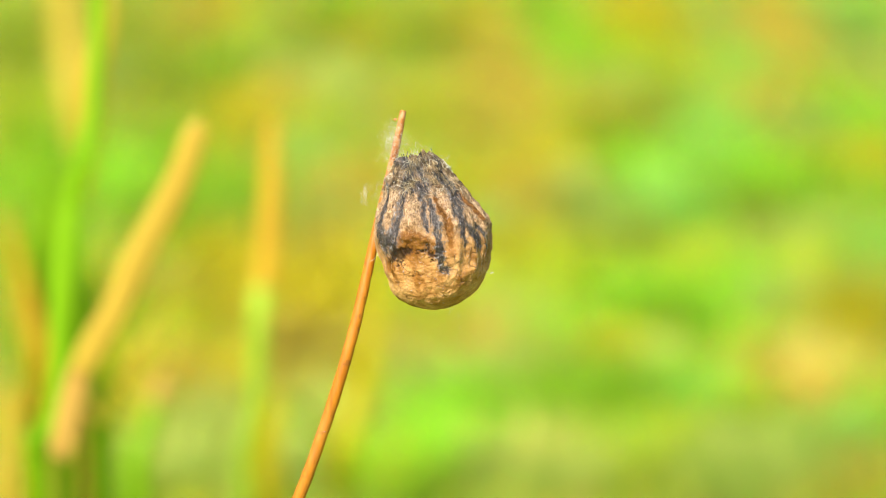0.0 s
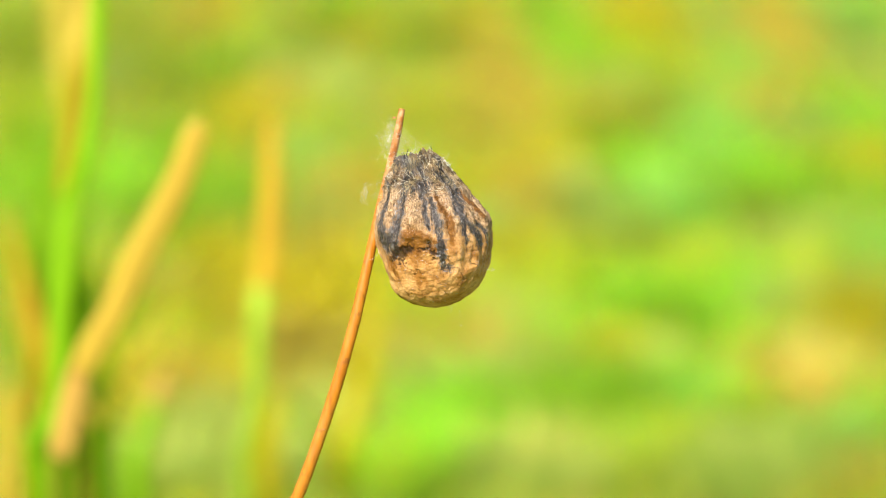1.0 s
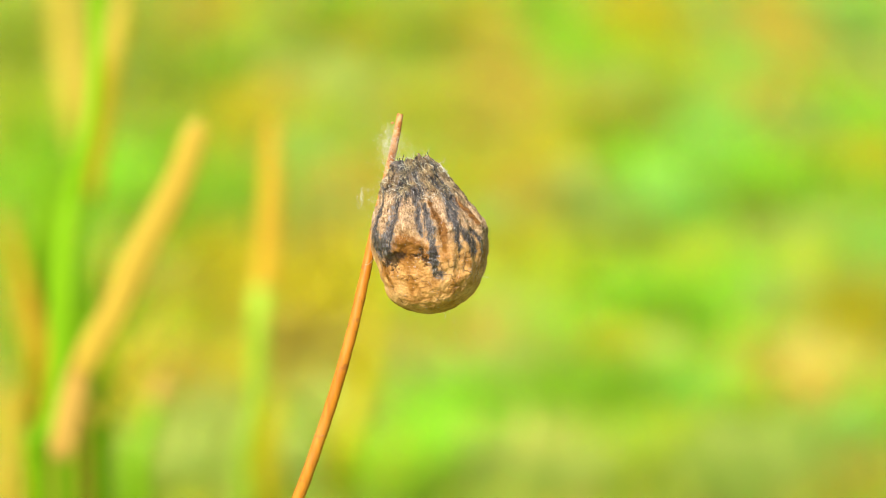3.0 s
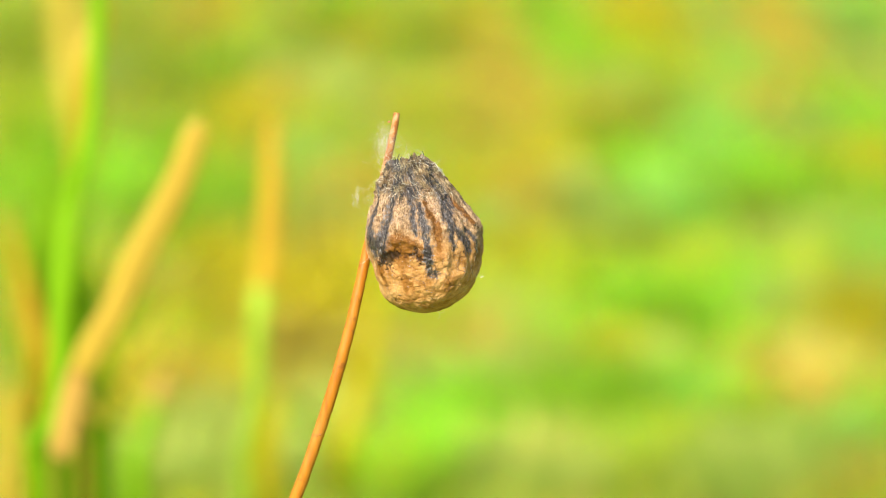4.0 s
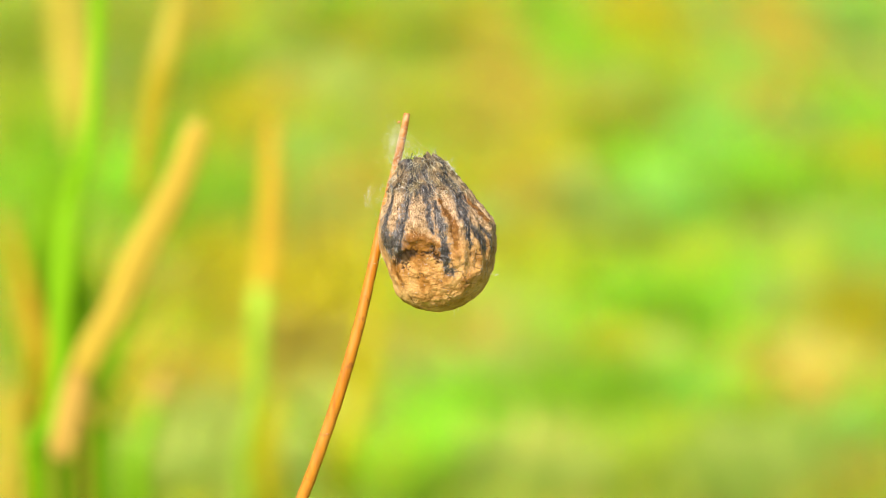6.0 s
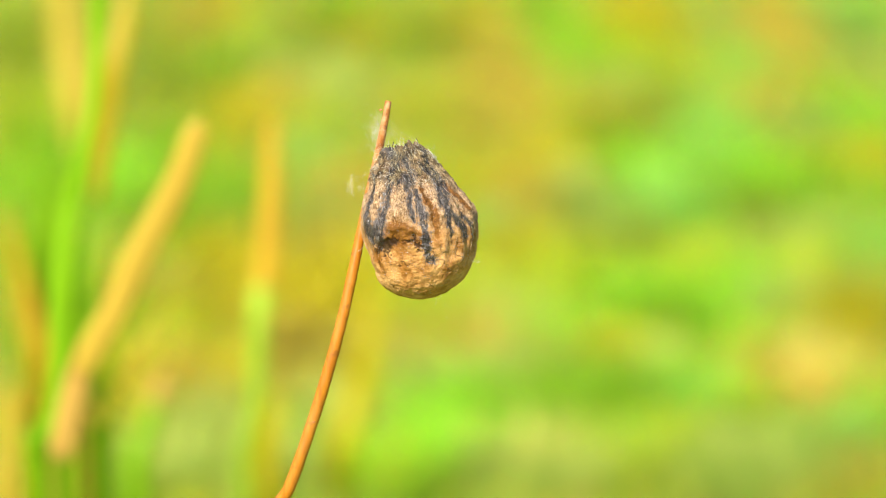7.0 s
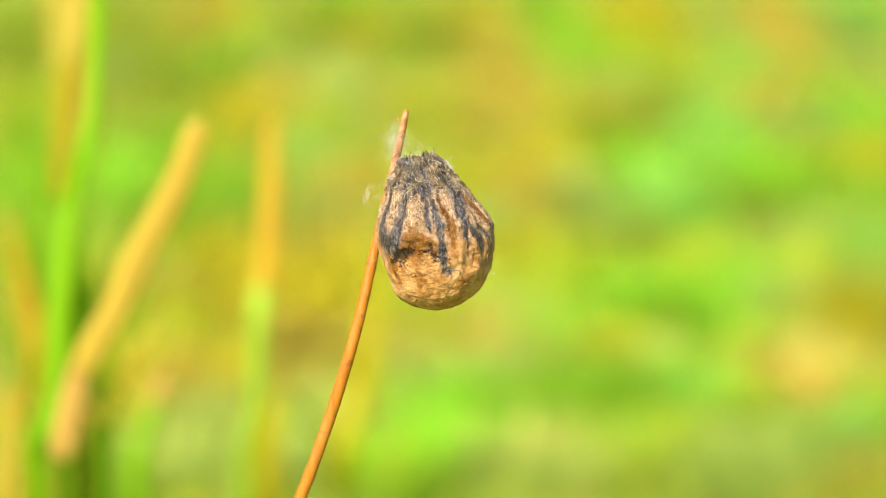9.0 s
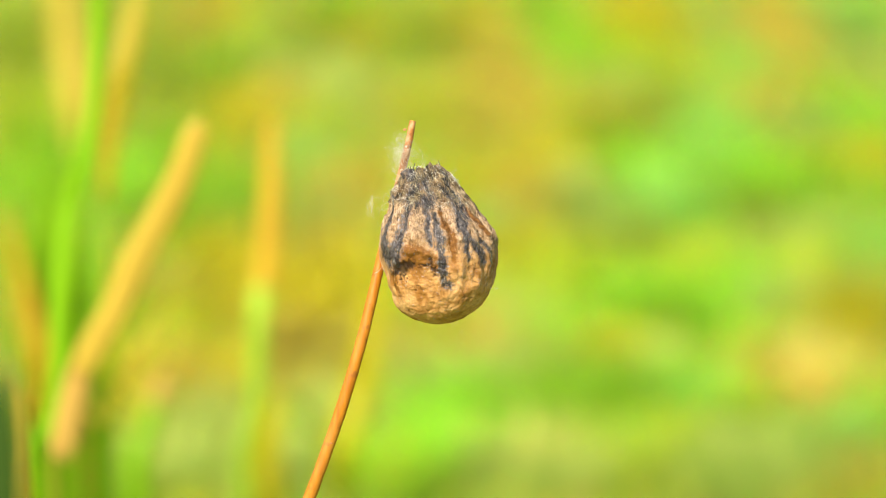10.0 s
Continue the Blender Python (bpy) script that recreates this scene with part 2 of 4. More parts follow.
def add_blade(verts, faces, x, y, h, out, w, dx, dy, z=0.0):
    base = len(verts)
    for i in range(4):
        s = i / 4
        px, py, pz = x + dx * out * s * s, y + dy * out * s * s, z + h * (s - 0.18 * s * s * (out / h))
        ww = w * (1 - 0.75 * s ** 2)
        verts += [(px - dy * ww, py + dx * ww, pz), (px - dx * ww * 0.3, py - dy * ww * 0.3, pz), (px + dy * ww, py - dx * ww, pz)]
    verts.append((x + dx * out, y + dy * out, z + h * (1 - 0.18 * out / h)))
    for i in range(3):
        for k in (0, 1):
            a = base + i * 3 + k
            faces.append((a, a + 1, a + 4, a + 3))
    for k in (0, 1):
        faces.append((base + 9 + k, base + 10 + k, base + 12))


# ---------------------------------------------------------------- ground and meadow
def make_ground():
    verts, faces = [], []
    rings = [0.0, 0.3, 0.7, 1.0, 1.3, 1.6, 1.9, 2.2, 2.5, 2.9, 3.3, 3.8, 4.5, 6, 9, 15, 40, 120, 600, 3000]
    n = 64
    for r in rings:
        for k in range(n):
            g = 2 * math.pi * k / n
            x, y = r * math.cos(g), r * math.sin(g)
            z = 0.012 * noise.noise((x * 1.7, y * 1.7, 0)) if r < 10 else 0.0
            verts.append((x, y, z - 0.012))
    for i in range(len(rings) - 1):
        for k in range(n):
            j = (k + 1) % n
            faces.append((i * n + k, i * n + j, (i + 1) * n + j, (i + 1) * n + k))
    tagged(new("ground", mesh_of("ground", verts, faces, SOIL)), "mossy yellow-green soil under the meadow grass", "ground", kind="structure")


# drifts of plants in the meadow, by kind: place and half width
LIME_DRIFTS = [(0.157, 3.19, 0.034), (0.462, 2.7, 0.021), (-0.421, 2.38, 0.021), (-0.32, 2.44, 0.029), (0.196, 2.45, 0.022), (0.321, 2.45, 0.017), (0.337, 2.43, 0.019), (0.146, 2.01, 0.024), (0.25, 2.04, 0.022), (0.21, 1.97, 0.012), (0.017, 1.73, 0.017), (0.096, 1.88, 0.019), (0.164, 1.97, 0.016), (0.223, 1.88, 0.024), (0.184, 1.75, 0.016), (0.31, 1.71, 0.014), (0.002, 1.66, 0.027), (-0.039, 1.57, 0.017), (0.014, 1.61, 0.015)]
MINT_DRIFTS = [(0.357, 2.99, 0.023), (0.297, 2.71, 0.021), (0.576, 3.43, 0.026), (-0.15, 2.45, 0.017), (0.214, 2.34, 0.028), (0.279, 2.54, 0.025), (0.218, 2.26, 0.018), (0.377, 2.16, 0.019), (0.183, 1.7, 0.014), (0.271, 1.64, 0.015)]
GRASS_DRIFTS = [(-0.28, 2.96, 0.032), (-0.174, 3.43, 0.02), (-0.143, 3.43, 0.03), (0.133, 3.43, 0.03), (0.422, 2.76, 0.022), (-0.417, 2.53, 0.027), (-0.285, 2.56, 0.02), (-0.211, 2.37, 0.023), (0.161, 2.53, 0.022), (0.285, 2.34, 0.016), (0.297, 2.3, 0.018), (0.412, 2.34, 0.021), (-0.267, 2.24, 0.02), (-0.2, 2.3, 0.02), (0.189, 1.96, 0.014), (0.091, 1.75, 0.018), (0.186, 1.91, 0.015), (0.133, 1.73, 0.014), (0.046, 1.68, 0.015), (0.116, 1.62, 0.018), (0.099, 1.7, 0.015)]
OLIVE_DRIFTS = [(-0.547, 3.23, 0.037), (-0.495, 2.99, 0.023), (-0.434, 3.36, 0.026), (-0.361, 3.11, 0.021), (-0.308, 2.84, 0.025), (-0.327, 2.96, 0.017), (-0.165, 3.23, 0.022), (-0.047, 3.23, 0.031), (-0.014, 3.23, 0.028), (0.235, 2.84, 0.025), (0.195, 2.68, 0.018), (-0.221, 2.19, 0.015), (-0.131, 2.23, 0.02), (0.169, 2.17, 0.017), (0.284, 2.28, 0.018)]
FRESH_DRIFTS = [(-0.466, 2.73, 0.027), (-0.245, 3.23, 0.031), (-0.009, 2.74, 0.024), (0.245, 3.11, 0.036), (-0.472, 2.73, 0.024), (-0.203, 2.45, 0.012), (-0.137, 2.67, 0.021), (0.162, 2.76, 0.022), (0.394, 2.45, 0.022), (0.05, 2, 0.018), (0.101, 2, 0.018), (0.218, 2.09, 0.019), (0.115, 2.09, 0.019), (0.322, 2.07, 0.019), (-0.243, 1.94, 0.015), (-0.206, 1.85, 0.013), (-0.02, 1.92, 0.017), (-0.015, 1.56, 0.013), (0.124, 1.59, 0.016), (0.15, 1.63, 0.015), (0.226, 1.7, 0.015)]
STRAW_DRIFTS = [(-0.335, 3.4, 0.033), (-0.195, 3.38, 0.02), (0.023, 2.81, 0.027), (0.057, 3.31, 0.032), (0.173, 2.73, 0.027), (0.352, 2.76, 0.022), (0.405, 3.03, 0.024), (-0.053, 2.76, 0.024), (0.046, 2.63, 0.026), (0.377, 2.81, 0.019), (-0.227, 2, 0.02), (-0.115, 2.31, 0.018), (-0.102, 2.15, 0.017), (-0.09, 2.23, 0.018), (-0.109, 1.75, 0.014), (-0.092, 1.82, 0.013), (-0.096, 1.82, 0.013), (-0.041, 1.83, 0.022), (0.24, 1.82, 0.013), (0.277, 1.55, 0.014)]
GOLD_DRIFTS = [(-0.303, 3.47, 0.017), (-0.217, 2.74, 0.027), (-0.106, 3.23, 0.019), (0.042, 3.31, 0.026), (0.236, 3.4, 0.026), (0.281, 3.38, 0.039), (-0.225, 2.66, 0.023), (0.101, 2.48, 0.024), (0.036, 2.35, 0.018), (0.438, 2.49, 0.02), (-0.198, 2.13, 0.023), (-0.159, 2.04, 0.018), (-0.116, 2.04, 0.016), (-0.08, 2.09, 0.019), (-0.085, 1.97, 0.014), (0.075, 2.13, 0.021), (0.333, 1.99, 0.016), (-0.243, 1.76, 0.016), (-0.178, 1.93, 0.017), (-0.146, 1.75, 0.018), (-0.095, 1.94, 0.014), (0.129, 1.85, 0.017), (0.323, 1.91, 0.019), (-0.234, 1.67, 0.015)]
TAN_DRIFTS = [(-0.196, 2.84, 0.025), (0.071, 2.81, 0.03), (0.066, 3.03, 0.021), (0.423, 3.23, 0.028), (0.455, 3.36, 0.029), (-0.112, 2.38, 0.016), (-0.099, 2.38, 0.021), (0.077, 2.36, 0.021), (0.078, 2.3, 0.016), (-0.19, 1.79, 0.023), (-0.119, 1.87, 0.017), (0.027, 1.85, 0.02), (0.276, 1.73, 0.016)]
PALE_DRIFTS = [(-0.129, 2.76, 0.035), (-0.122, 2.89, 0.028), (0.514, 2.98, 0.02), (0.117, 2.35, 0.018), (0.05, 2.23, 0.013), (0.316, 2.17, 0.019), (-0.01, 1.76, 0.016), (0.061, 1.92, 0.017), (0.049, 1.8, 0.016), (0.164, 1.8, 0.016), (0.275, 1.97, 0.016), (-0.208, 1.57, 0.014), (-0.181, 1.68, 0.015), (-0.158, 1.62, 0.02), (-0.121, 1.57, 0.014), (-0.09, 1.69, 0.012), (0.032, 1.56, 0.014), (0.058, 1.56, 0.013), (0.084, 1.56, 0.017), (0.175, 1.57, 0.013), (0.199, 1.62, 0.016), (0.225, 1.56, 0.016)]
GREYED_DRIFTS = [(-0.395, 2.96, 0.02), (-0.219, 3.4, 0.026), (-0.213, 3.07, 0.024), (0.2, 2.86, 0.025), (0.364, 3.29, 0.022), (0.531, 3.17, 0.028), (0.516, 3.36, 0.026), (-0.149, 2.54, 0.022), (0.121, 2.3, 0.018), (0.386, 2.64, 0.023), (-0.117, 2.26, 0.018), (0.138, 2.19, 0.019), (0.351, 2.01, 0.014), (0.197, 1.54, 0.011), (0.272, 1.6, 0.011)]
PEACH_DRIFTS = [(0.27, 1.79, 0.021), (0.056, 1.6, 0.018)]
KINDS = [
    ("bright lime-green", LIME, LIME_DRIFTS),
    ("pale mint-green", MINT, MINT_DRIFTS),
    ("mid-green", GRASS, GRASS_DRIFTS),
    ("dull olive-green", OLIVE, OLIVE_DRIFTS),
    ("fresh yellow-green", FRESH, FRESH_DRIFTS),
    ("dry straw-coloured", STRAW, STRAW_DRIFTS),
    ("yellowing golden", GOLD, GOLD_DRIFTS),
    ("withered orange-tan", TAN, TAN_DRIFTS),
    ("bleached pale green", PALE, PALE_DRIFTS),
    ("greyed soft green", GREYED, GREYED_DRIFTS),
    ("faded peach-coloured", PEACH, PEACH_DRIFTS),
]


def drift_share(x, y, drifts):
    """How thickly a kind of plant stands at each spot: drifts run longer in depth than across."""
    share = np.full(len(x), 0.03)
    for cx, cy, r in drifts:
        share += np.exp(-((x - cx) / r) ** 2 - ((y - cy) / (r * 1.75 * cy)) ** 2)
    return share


def make_meadow():
    """Short grass all round, one sheet of blades for each kind: each blade is a bent strip that ends in a point."""
    rng = np.random.default_rng(5)
    near, wide_n = 230000, 110000
    nx, ny = rng.normal(0.0, 0.62, near), rng.normal(2.2, 0.95, near)
    r, g = 6.5 * rng.random(wide_n) ** 0.6, rng.random(wide_n) * 2 * np.pi
    x, y = np.concatenate([nx, r * np.cos(g)]), np.concatenate([ny, 2.0 + r * np.sin(g)])
    n = len(x)
    shares = []
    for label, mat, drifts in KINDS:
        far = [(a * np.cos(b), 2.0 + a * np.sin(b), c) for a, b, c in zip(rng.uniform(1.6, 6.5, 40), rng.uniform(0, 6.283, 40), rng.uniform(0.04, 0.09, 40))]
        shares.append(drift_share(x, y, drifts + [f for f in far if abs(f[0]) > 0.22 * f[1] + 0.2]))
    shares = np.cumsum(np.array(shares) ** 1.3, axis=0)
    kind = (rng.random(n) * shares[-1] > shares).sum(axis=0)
    d, h = rng.random(n) * 2 * np.pi, rng.uniform(0.03, 0.085, n)
    out, w = h * rng.uniform(0.3, 1.2, n), rng.uniform(0.002, 0.004, n)
    dx, dy = np.cos(d), np.sin(d)
    co = np.zeros((n, 5, 3))
    for k, (f, ww, hh) in enumerate(((0, 1, 0), (0, -1, 0), (0.3, -0.85, 0.6), (0.3, 0.85, 0.6), (1, 0, 0.95))):
        co[:, k, 0] = x + dx * out * f - dy * w * ww
        co[:, k, 1] = y + dy * out * f + dx * w * ww
        co[:, k, 2] = hh * h - 0.018
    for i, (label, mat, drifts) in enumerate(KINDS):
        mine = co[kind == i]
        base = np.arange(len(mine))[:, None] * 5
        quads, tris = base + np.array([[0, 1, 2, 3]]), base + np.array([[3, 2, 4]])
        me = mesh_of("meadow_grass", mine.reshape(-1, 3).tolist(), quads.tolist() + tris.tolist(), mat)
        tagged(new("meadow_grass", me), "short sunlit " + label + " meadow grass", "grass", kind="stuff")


def around(seed, count):
    """Spots spread over the meadow on every side."""
    rnd = random.Random(seed + 900)
    spots = []
    while len(spots) < count:
        r, g = 0.5 + 3.6 * rnd.random() ** 0.7, rnd.uniform(0, 2 * math.pi)
        x, y = r * math.sin(g), 1.0 + r * math.cos(g)
        if abs(x) > 0.28 * y + 0.06:
            spots.append((x, y))
    return spots


def scatter(first, spots, rnd, lean):
    """Sets a plant on the first spot and copies of it on the others, each turned its own way."""
    for i, (x, y) in enumerate(spots):
        at = pose(x, y, -0.012, rnd.uniform(-lean, lean), rnd.uniform(-lean, lean), rnd.uniform(0, 360))
        if i == 0:
            first.matrix_basis = at
        else:
            copy_thing(first, at)


def tuft(mat, label, seed):
    """A tuft of curved grass blades."""
    me = mesh_of("grass_tuft", *blade_set(130, 0.03, 0.085, 0.6, 0.003, seed), mat)
    return tagged(new("grass_tuft", me), label + " tuft of meadow grass", "grass tuft", "grass tufts in the meadow")


def herb(mat, label, tall, size, seed):
    """A leafy herb: a thin stalk with broad leaves in whorls up its length."""
    rnd = random.Random(seed)
    thing = new("leafy_herb")
    part("stalk", mesh_of("stalk", *shoot([(0, 0, 0), (0.008, 0.004, tall * 0.5), (0.002, -0.004, tall)], [0.0018, 0.0014, 0.0008], 1.0, 8), OLIVE), thing)
    verts, faces = [], []
    for k in range(26):
        g, z = k * 2.4, tall * (0.12 + 0.86 * k / 26)
        ln = size * rnd.uniform(0.7, 1.2)
        add_blade(verts, faces, 0, 0, ln * rnd.uniform(0.15, 0.6), ln, ln * 0.30, math.cos(g), math.sin(g), z)
    part("leaves", mesh_of("leaves", verts, faces, mat), thing)
    return tagged(thing, label + " leafy herb among the grass", "herb", "leafy herbs in the meadow")


make_ground()
make_meadow()
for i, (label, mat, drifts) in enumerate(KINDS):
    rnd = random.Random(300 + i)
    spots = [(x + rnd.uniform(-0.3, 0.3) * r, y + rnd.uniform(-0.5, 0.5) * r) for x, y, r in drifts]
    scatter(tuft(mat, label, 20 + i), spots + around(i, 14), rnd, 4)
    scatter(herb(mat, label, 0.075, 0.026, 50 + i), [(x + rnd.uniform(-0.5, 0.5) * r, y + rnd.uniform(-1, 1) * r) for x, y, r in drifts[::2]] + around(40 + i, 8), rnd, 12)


def withered_flower(x, y, z, size, turn, seed):
    """A faded flower head on a thin stalk."""
    rnd = random.Random(seed)
    thing = new("withered_flower")
    thing.matrix_basis = pose(x, y, -0.012, 0, 0, turn)
    part("stalk", mesh_of("stalk", *shoot([(0, 0, 0), (0.006, 0.002, z * 0.6), (0, 0, z)], [0.0018, 0.0015, 0.001], 1.0, 8), OLIVE), thing)
    verts, faces = [], []
    for k in range(90):
        g = k * 2.4
        tilt = 0.15 + 1.2 * k / 90
        r = size * rnd.uniform(0.8, 1.1)
        d, out, h = Vector((math.cos(g), math.sin(g))), r * math.sin(tilt), max(r * math.cos(tilt), 0.003)
        add_blade(verts, faces, 0, 0, h, out, size * 0.2, d.x, d.y, z)
    part("flower_head", mesh_of("flower_head", verts, faces, PEACH), thing, "peach-coloured withered petals")
    return tagged(thing, "withered peach-coloured flower head on a thin stalk", "flower", "withered flowers in the meadow")


for i, (x, y) in enumerate([(0.262, 1.70), (0.274, 1.73), (0.250, 1.735), (0.264, 1.77)]):
    withered_flower(x, y, 0.056, 0.025, 70 * i, 30 + i)


# ---------------------------------------------------------------- sedge leaves beside the stalk
def sedge(name, label, pieces, category="sedge leaf"):
    """One leaf or shoot; pieces are (part name, points, half widths, thickness, material)."""
    thing = new(name)
    base = Vector(pieces[-1][1][-1])
    thing.location = base
    for pname, pts, widths, flat, mat in pieces:
        local = [Vector(p) - base for p in pts]
        leaf = part(pname, mesh_of(pname, *shoot(local, widths, flat, 14, 8, 0.05), mat), thing)
        if pname.endswith("blade"):
            rib = [p + Vector((0, -w * flat * 0.9, 0)) for p, w in zip(local, widths)]
            part("midrib", mesh_of("midrib", *shoot(rib, [w * 0.14 for w in widths], 0.8, 6, 8), mat), leaf)
    return tagged(thing, label, category, "sedge leaves round the stalk")


sedge("sedge_leaf", "leaning straw-yellow dry sedge leaf with a blunt tip", [
    ("blade", [(-0.0572, 0.58, 0.4953), (-0.0584, 0.58, 0.4926), (-0.0633, 0.58, 0.48), (-0.0718, 0.58, 0.4647), (-0.0791, 0.58, 0.4491), (-0.0835, 0.58, 0.4419), (-0.0877, 0.58, 0.4336)],
     [0.0018, 0.0030, 0.0035, 0.0036, 0.0035, 0.0035, 0.0034], 0.25, YELLOW),
    ("base", [(-0.0875, 0.582, 0.4342), (-0.0908, 0.583, 0.4239), (-0.0934, 0.584, 0.4133), (-0.0939, 0.585, 0.4096)], [0.0034, 0.0034, 0.0032, 0.0022], 0.3, RUST),
    ("sheath", [(-0.0938, 0.588, 0.4101), (-0.0975, 0.5936, 0.3934), (-0.0985, 0.62, 0.2), (-0.1, 0.63, 0)], [0.0016, 0.0018, 0.002, 0.002], 0.5, OLIVE)])
sedge("sedge_shoot", "upright sedge shoot, orange-yellow above and green below", [
    ("upper_blade", [(-0.0547, 0.79, 0.4532), (-0.0550, 0.79, 0.4455), (-0.0557, 0.79, 0.4293), (-0.0568, 0.79, 0.4085), (-0.058, 0.79, 0.3950)],
     [0.0007, 0.0022, 0.0033, 0.0038, 0.0038], 0.3, AMBER),
    ("lower_blade", [(-0.0578, 0.77, 0.4010), (-0.0589, 0.77, 0.3900), (-0.0612, 0.78, 0.3600), (-0.0651, 0.79, 0.3384), (-0.0669, 0.80, 0.3180), (-0.0677, 0.87, 0.15), (-0.0685, 0.88, 0)],
     [0.0030, 0.0031, 0.0029, 0.0027, 0.0026, 0.0026, 0.0026], 0.3, SHOOT)])
sedge("green_sedge_leaf", "tall bright green sedge leaf", [
    ("blade", [(-0.0808, 0.598, 0.5461), (-0.083, 0.6, 0.522), (-0.0842, 0.6, 0.5062), (-0.0856, 0.6, 0.4936), (-0.0884, 0.6, 0.4823), (-0.0914, 0.602, 0.4717), (-0.0932, 0.602, 0.4623), (-0.0948, 0.602, 0.4507), (-0.0957, 0.602, 0.4419), (-0.0967, 0.602, 0.4301), (-0.0990, 0.602, 0.4167), (-0.1025, 0.602, 0.4046), (-0.1038, 0.604, 0.3932), (-0.107, 0.68, 0.18), (-0.1127, 0.69, 0)],
     [0.0013, 0.0018, 0.0018, 0.0017, 0.0019, 0.0023, 0.0025, 0.0026, 0.0025, 0.0022, 0.0020, 0.0020, 0.0022, 0.0024, 0.0024], 0.25, VIVID)])
sedge("seed_spike", "straw-yellow seed spike on a thin stem", [
    ("spike", [(-0.2426, 1.5907, 0.3875), (-0.2399, 1.5914, 0.3438), (-0.2363, 1.5920, 0.2958), (-0.2339, 1.5921, 0.2715), (-0.2324, 1.5921, 0.2479)],
     [0.0100, 0.0105, 0.0130, 0.0090, 0.001], 0.7, SPIKE),
    ("stem", [(-0.2325, 1.5921, 0.2520), (-0.2350, 1.5921, 0.2000), (-0.2360, 1.60, 0.1), (-0.2370, 1.61, 0)], [0.001, 0.001, 0.0012, 0.0014], 1.0, OLIVE)])
sedge("rusty_sedge_leaf", "bent rust-orange withered sedge leaf", [
    ("blade", [(-0.1657, 0.9176, 0.3898), (-0.1622, 0.9176, 0.3743), (-0.1582, 0.9176, 0.3521), (-0.1548, 0.9175, 0.3296), (-0.159, 0.927, 0.3082), (-0.1703, 0.946, 0.2709), (-0.173, 1, 0)],
     [0.001, 0.0026, 0.0043, 0.0046, 0.004, 0.003, 0.003], 0.3, BROWN)])
sedge("broad_sedge_leaf", "broken-off orange-straw dry sedge stub", [
    ("blade", [(-0.1391, 0.7677, 0.3675), (-0.1395, 0.7677, 0.3580), (-0.1401, 0.7676, 0.3427), (-0.1413, 0.7673, 0.3231), (-0.1420, 0.79, 0.16), (-0.1440, 0.80, 0)],
     [0.0028, 0.0036, 0.0038, 0.0038, 0.0036, 0.0036], 0.3, TAN)])
sedge("young_sedge_shoot", "short green sedge shoot with a withered orange tip", [
    ("tip", [(-0.1017, 0.8692, 0.3417), (-0.1027, 0.8692, 0.3363), (-0.1045, 0.8691, 0.3307), (-0.1054, 0.8691, 0.3281)], [0.0008, 0.0026, 0.0028, 0.0018], 0.5, RUST),
    ("blade", [(-0.1053, 0.8691, 0.3309), (-0.1077, 0.869, 0.319), (-0.1118, 0.8687, 0.2928), (-0.115, 0.94, 0.1), (-0.1162, 0.95, 0)], [0.0024, 0.0036, 0.004, 0.0036, 0.0036], 0.3, VIVID)])
sedge("yellow_sedge_leaf", "yellow withered sedge leaf behind the stalk", [
    ("blade", [(-0.0392, 1.4489, 0.2216), (-0.0439, 1.4488, 0.1757), (-0.0521, 1.4485, 0.14), (-0.0635, 1.4481, 0.0966), (-0.0694, 1.55, 0)],
     [0.002, 0.0058, 0.0072, 0.0074, 0.006], 0.3, GOLD)])
sedge("thin_sedge_leaf", "thin yellow sedge leaf bent over", [
    ("blade", [(-0.0803, 0.7244, 0.412), (-0.0874, 0.7244, 0.4014), (-0.0955, 0.7243, 0.389), (-0.1065, 0.7435, 0.3662), (-0.1171, 0.7722, 0.3291), (-0.1222, 0.85, 0)],
     [0.0003, 0.0008, 0.0010, 0.0010, 0.0010, 0.0010], 0.3, YELLOW)])
sedge("straw_sedge_leaf", "straw-coloured sedge leaf low in the clump", [
    ("blade", [(-0.0738, 1.0623, 0.2706), (-0.0762, 1.0621, 0.2521), (-0.0785, 1.0619, 0.2335), (-0.0817, 1.15, 0)],
     [0.001, 0.0050, 0.0062, 0.005], 0.3, GOLD)])


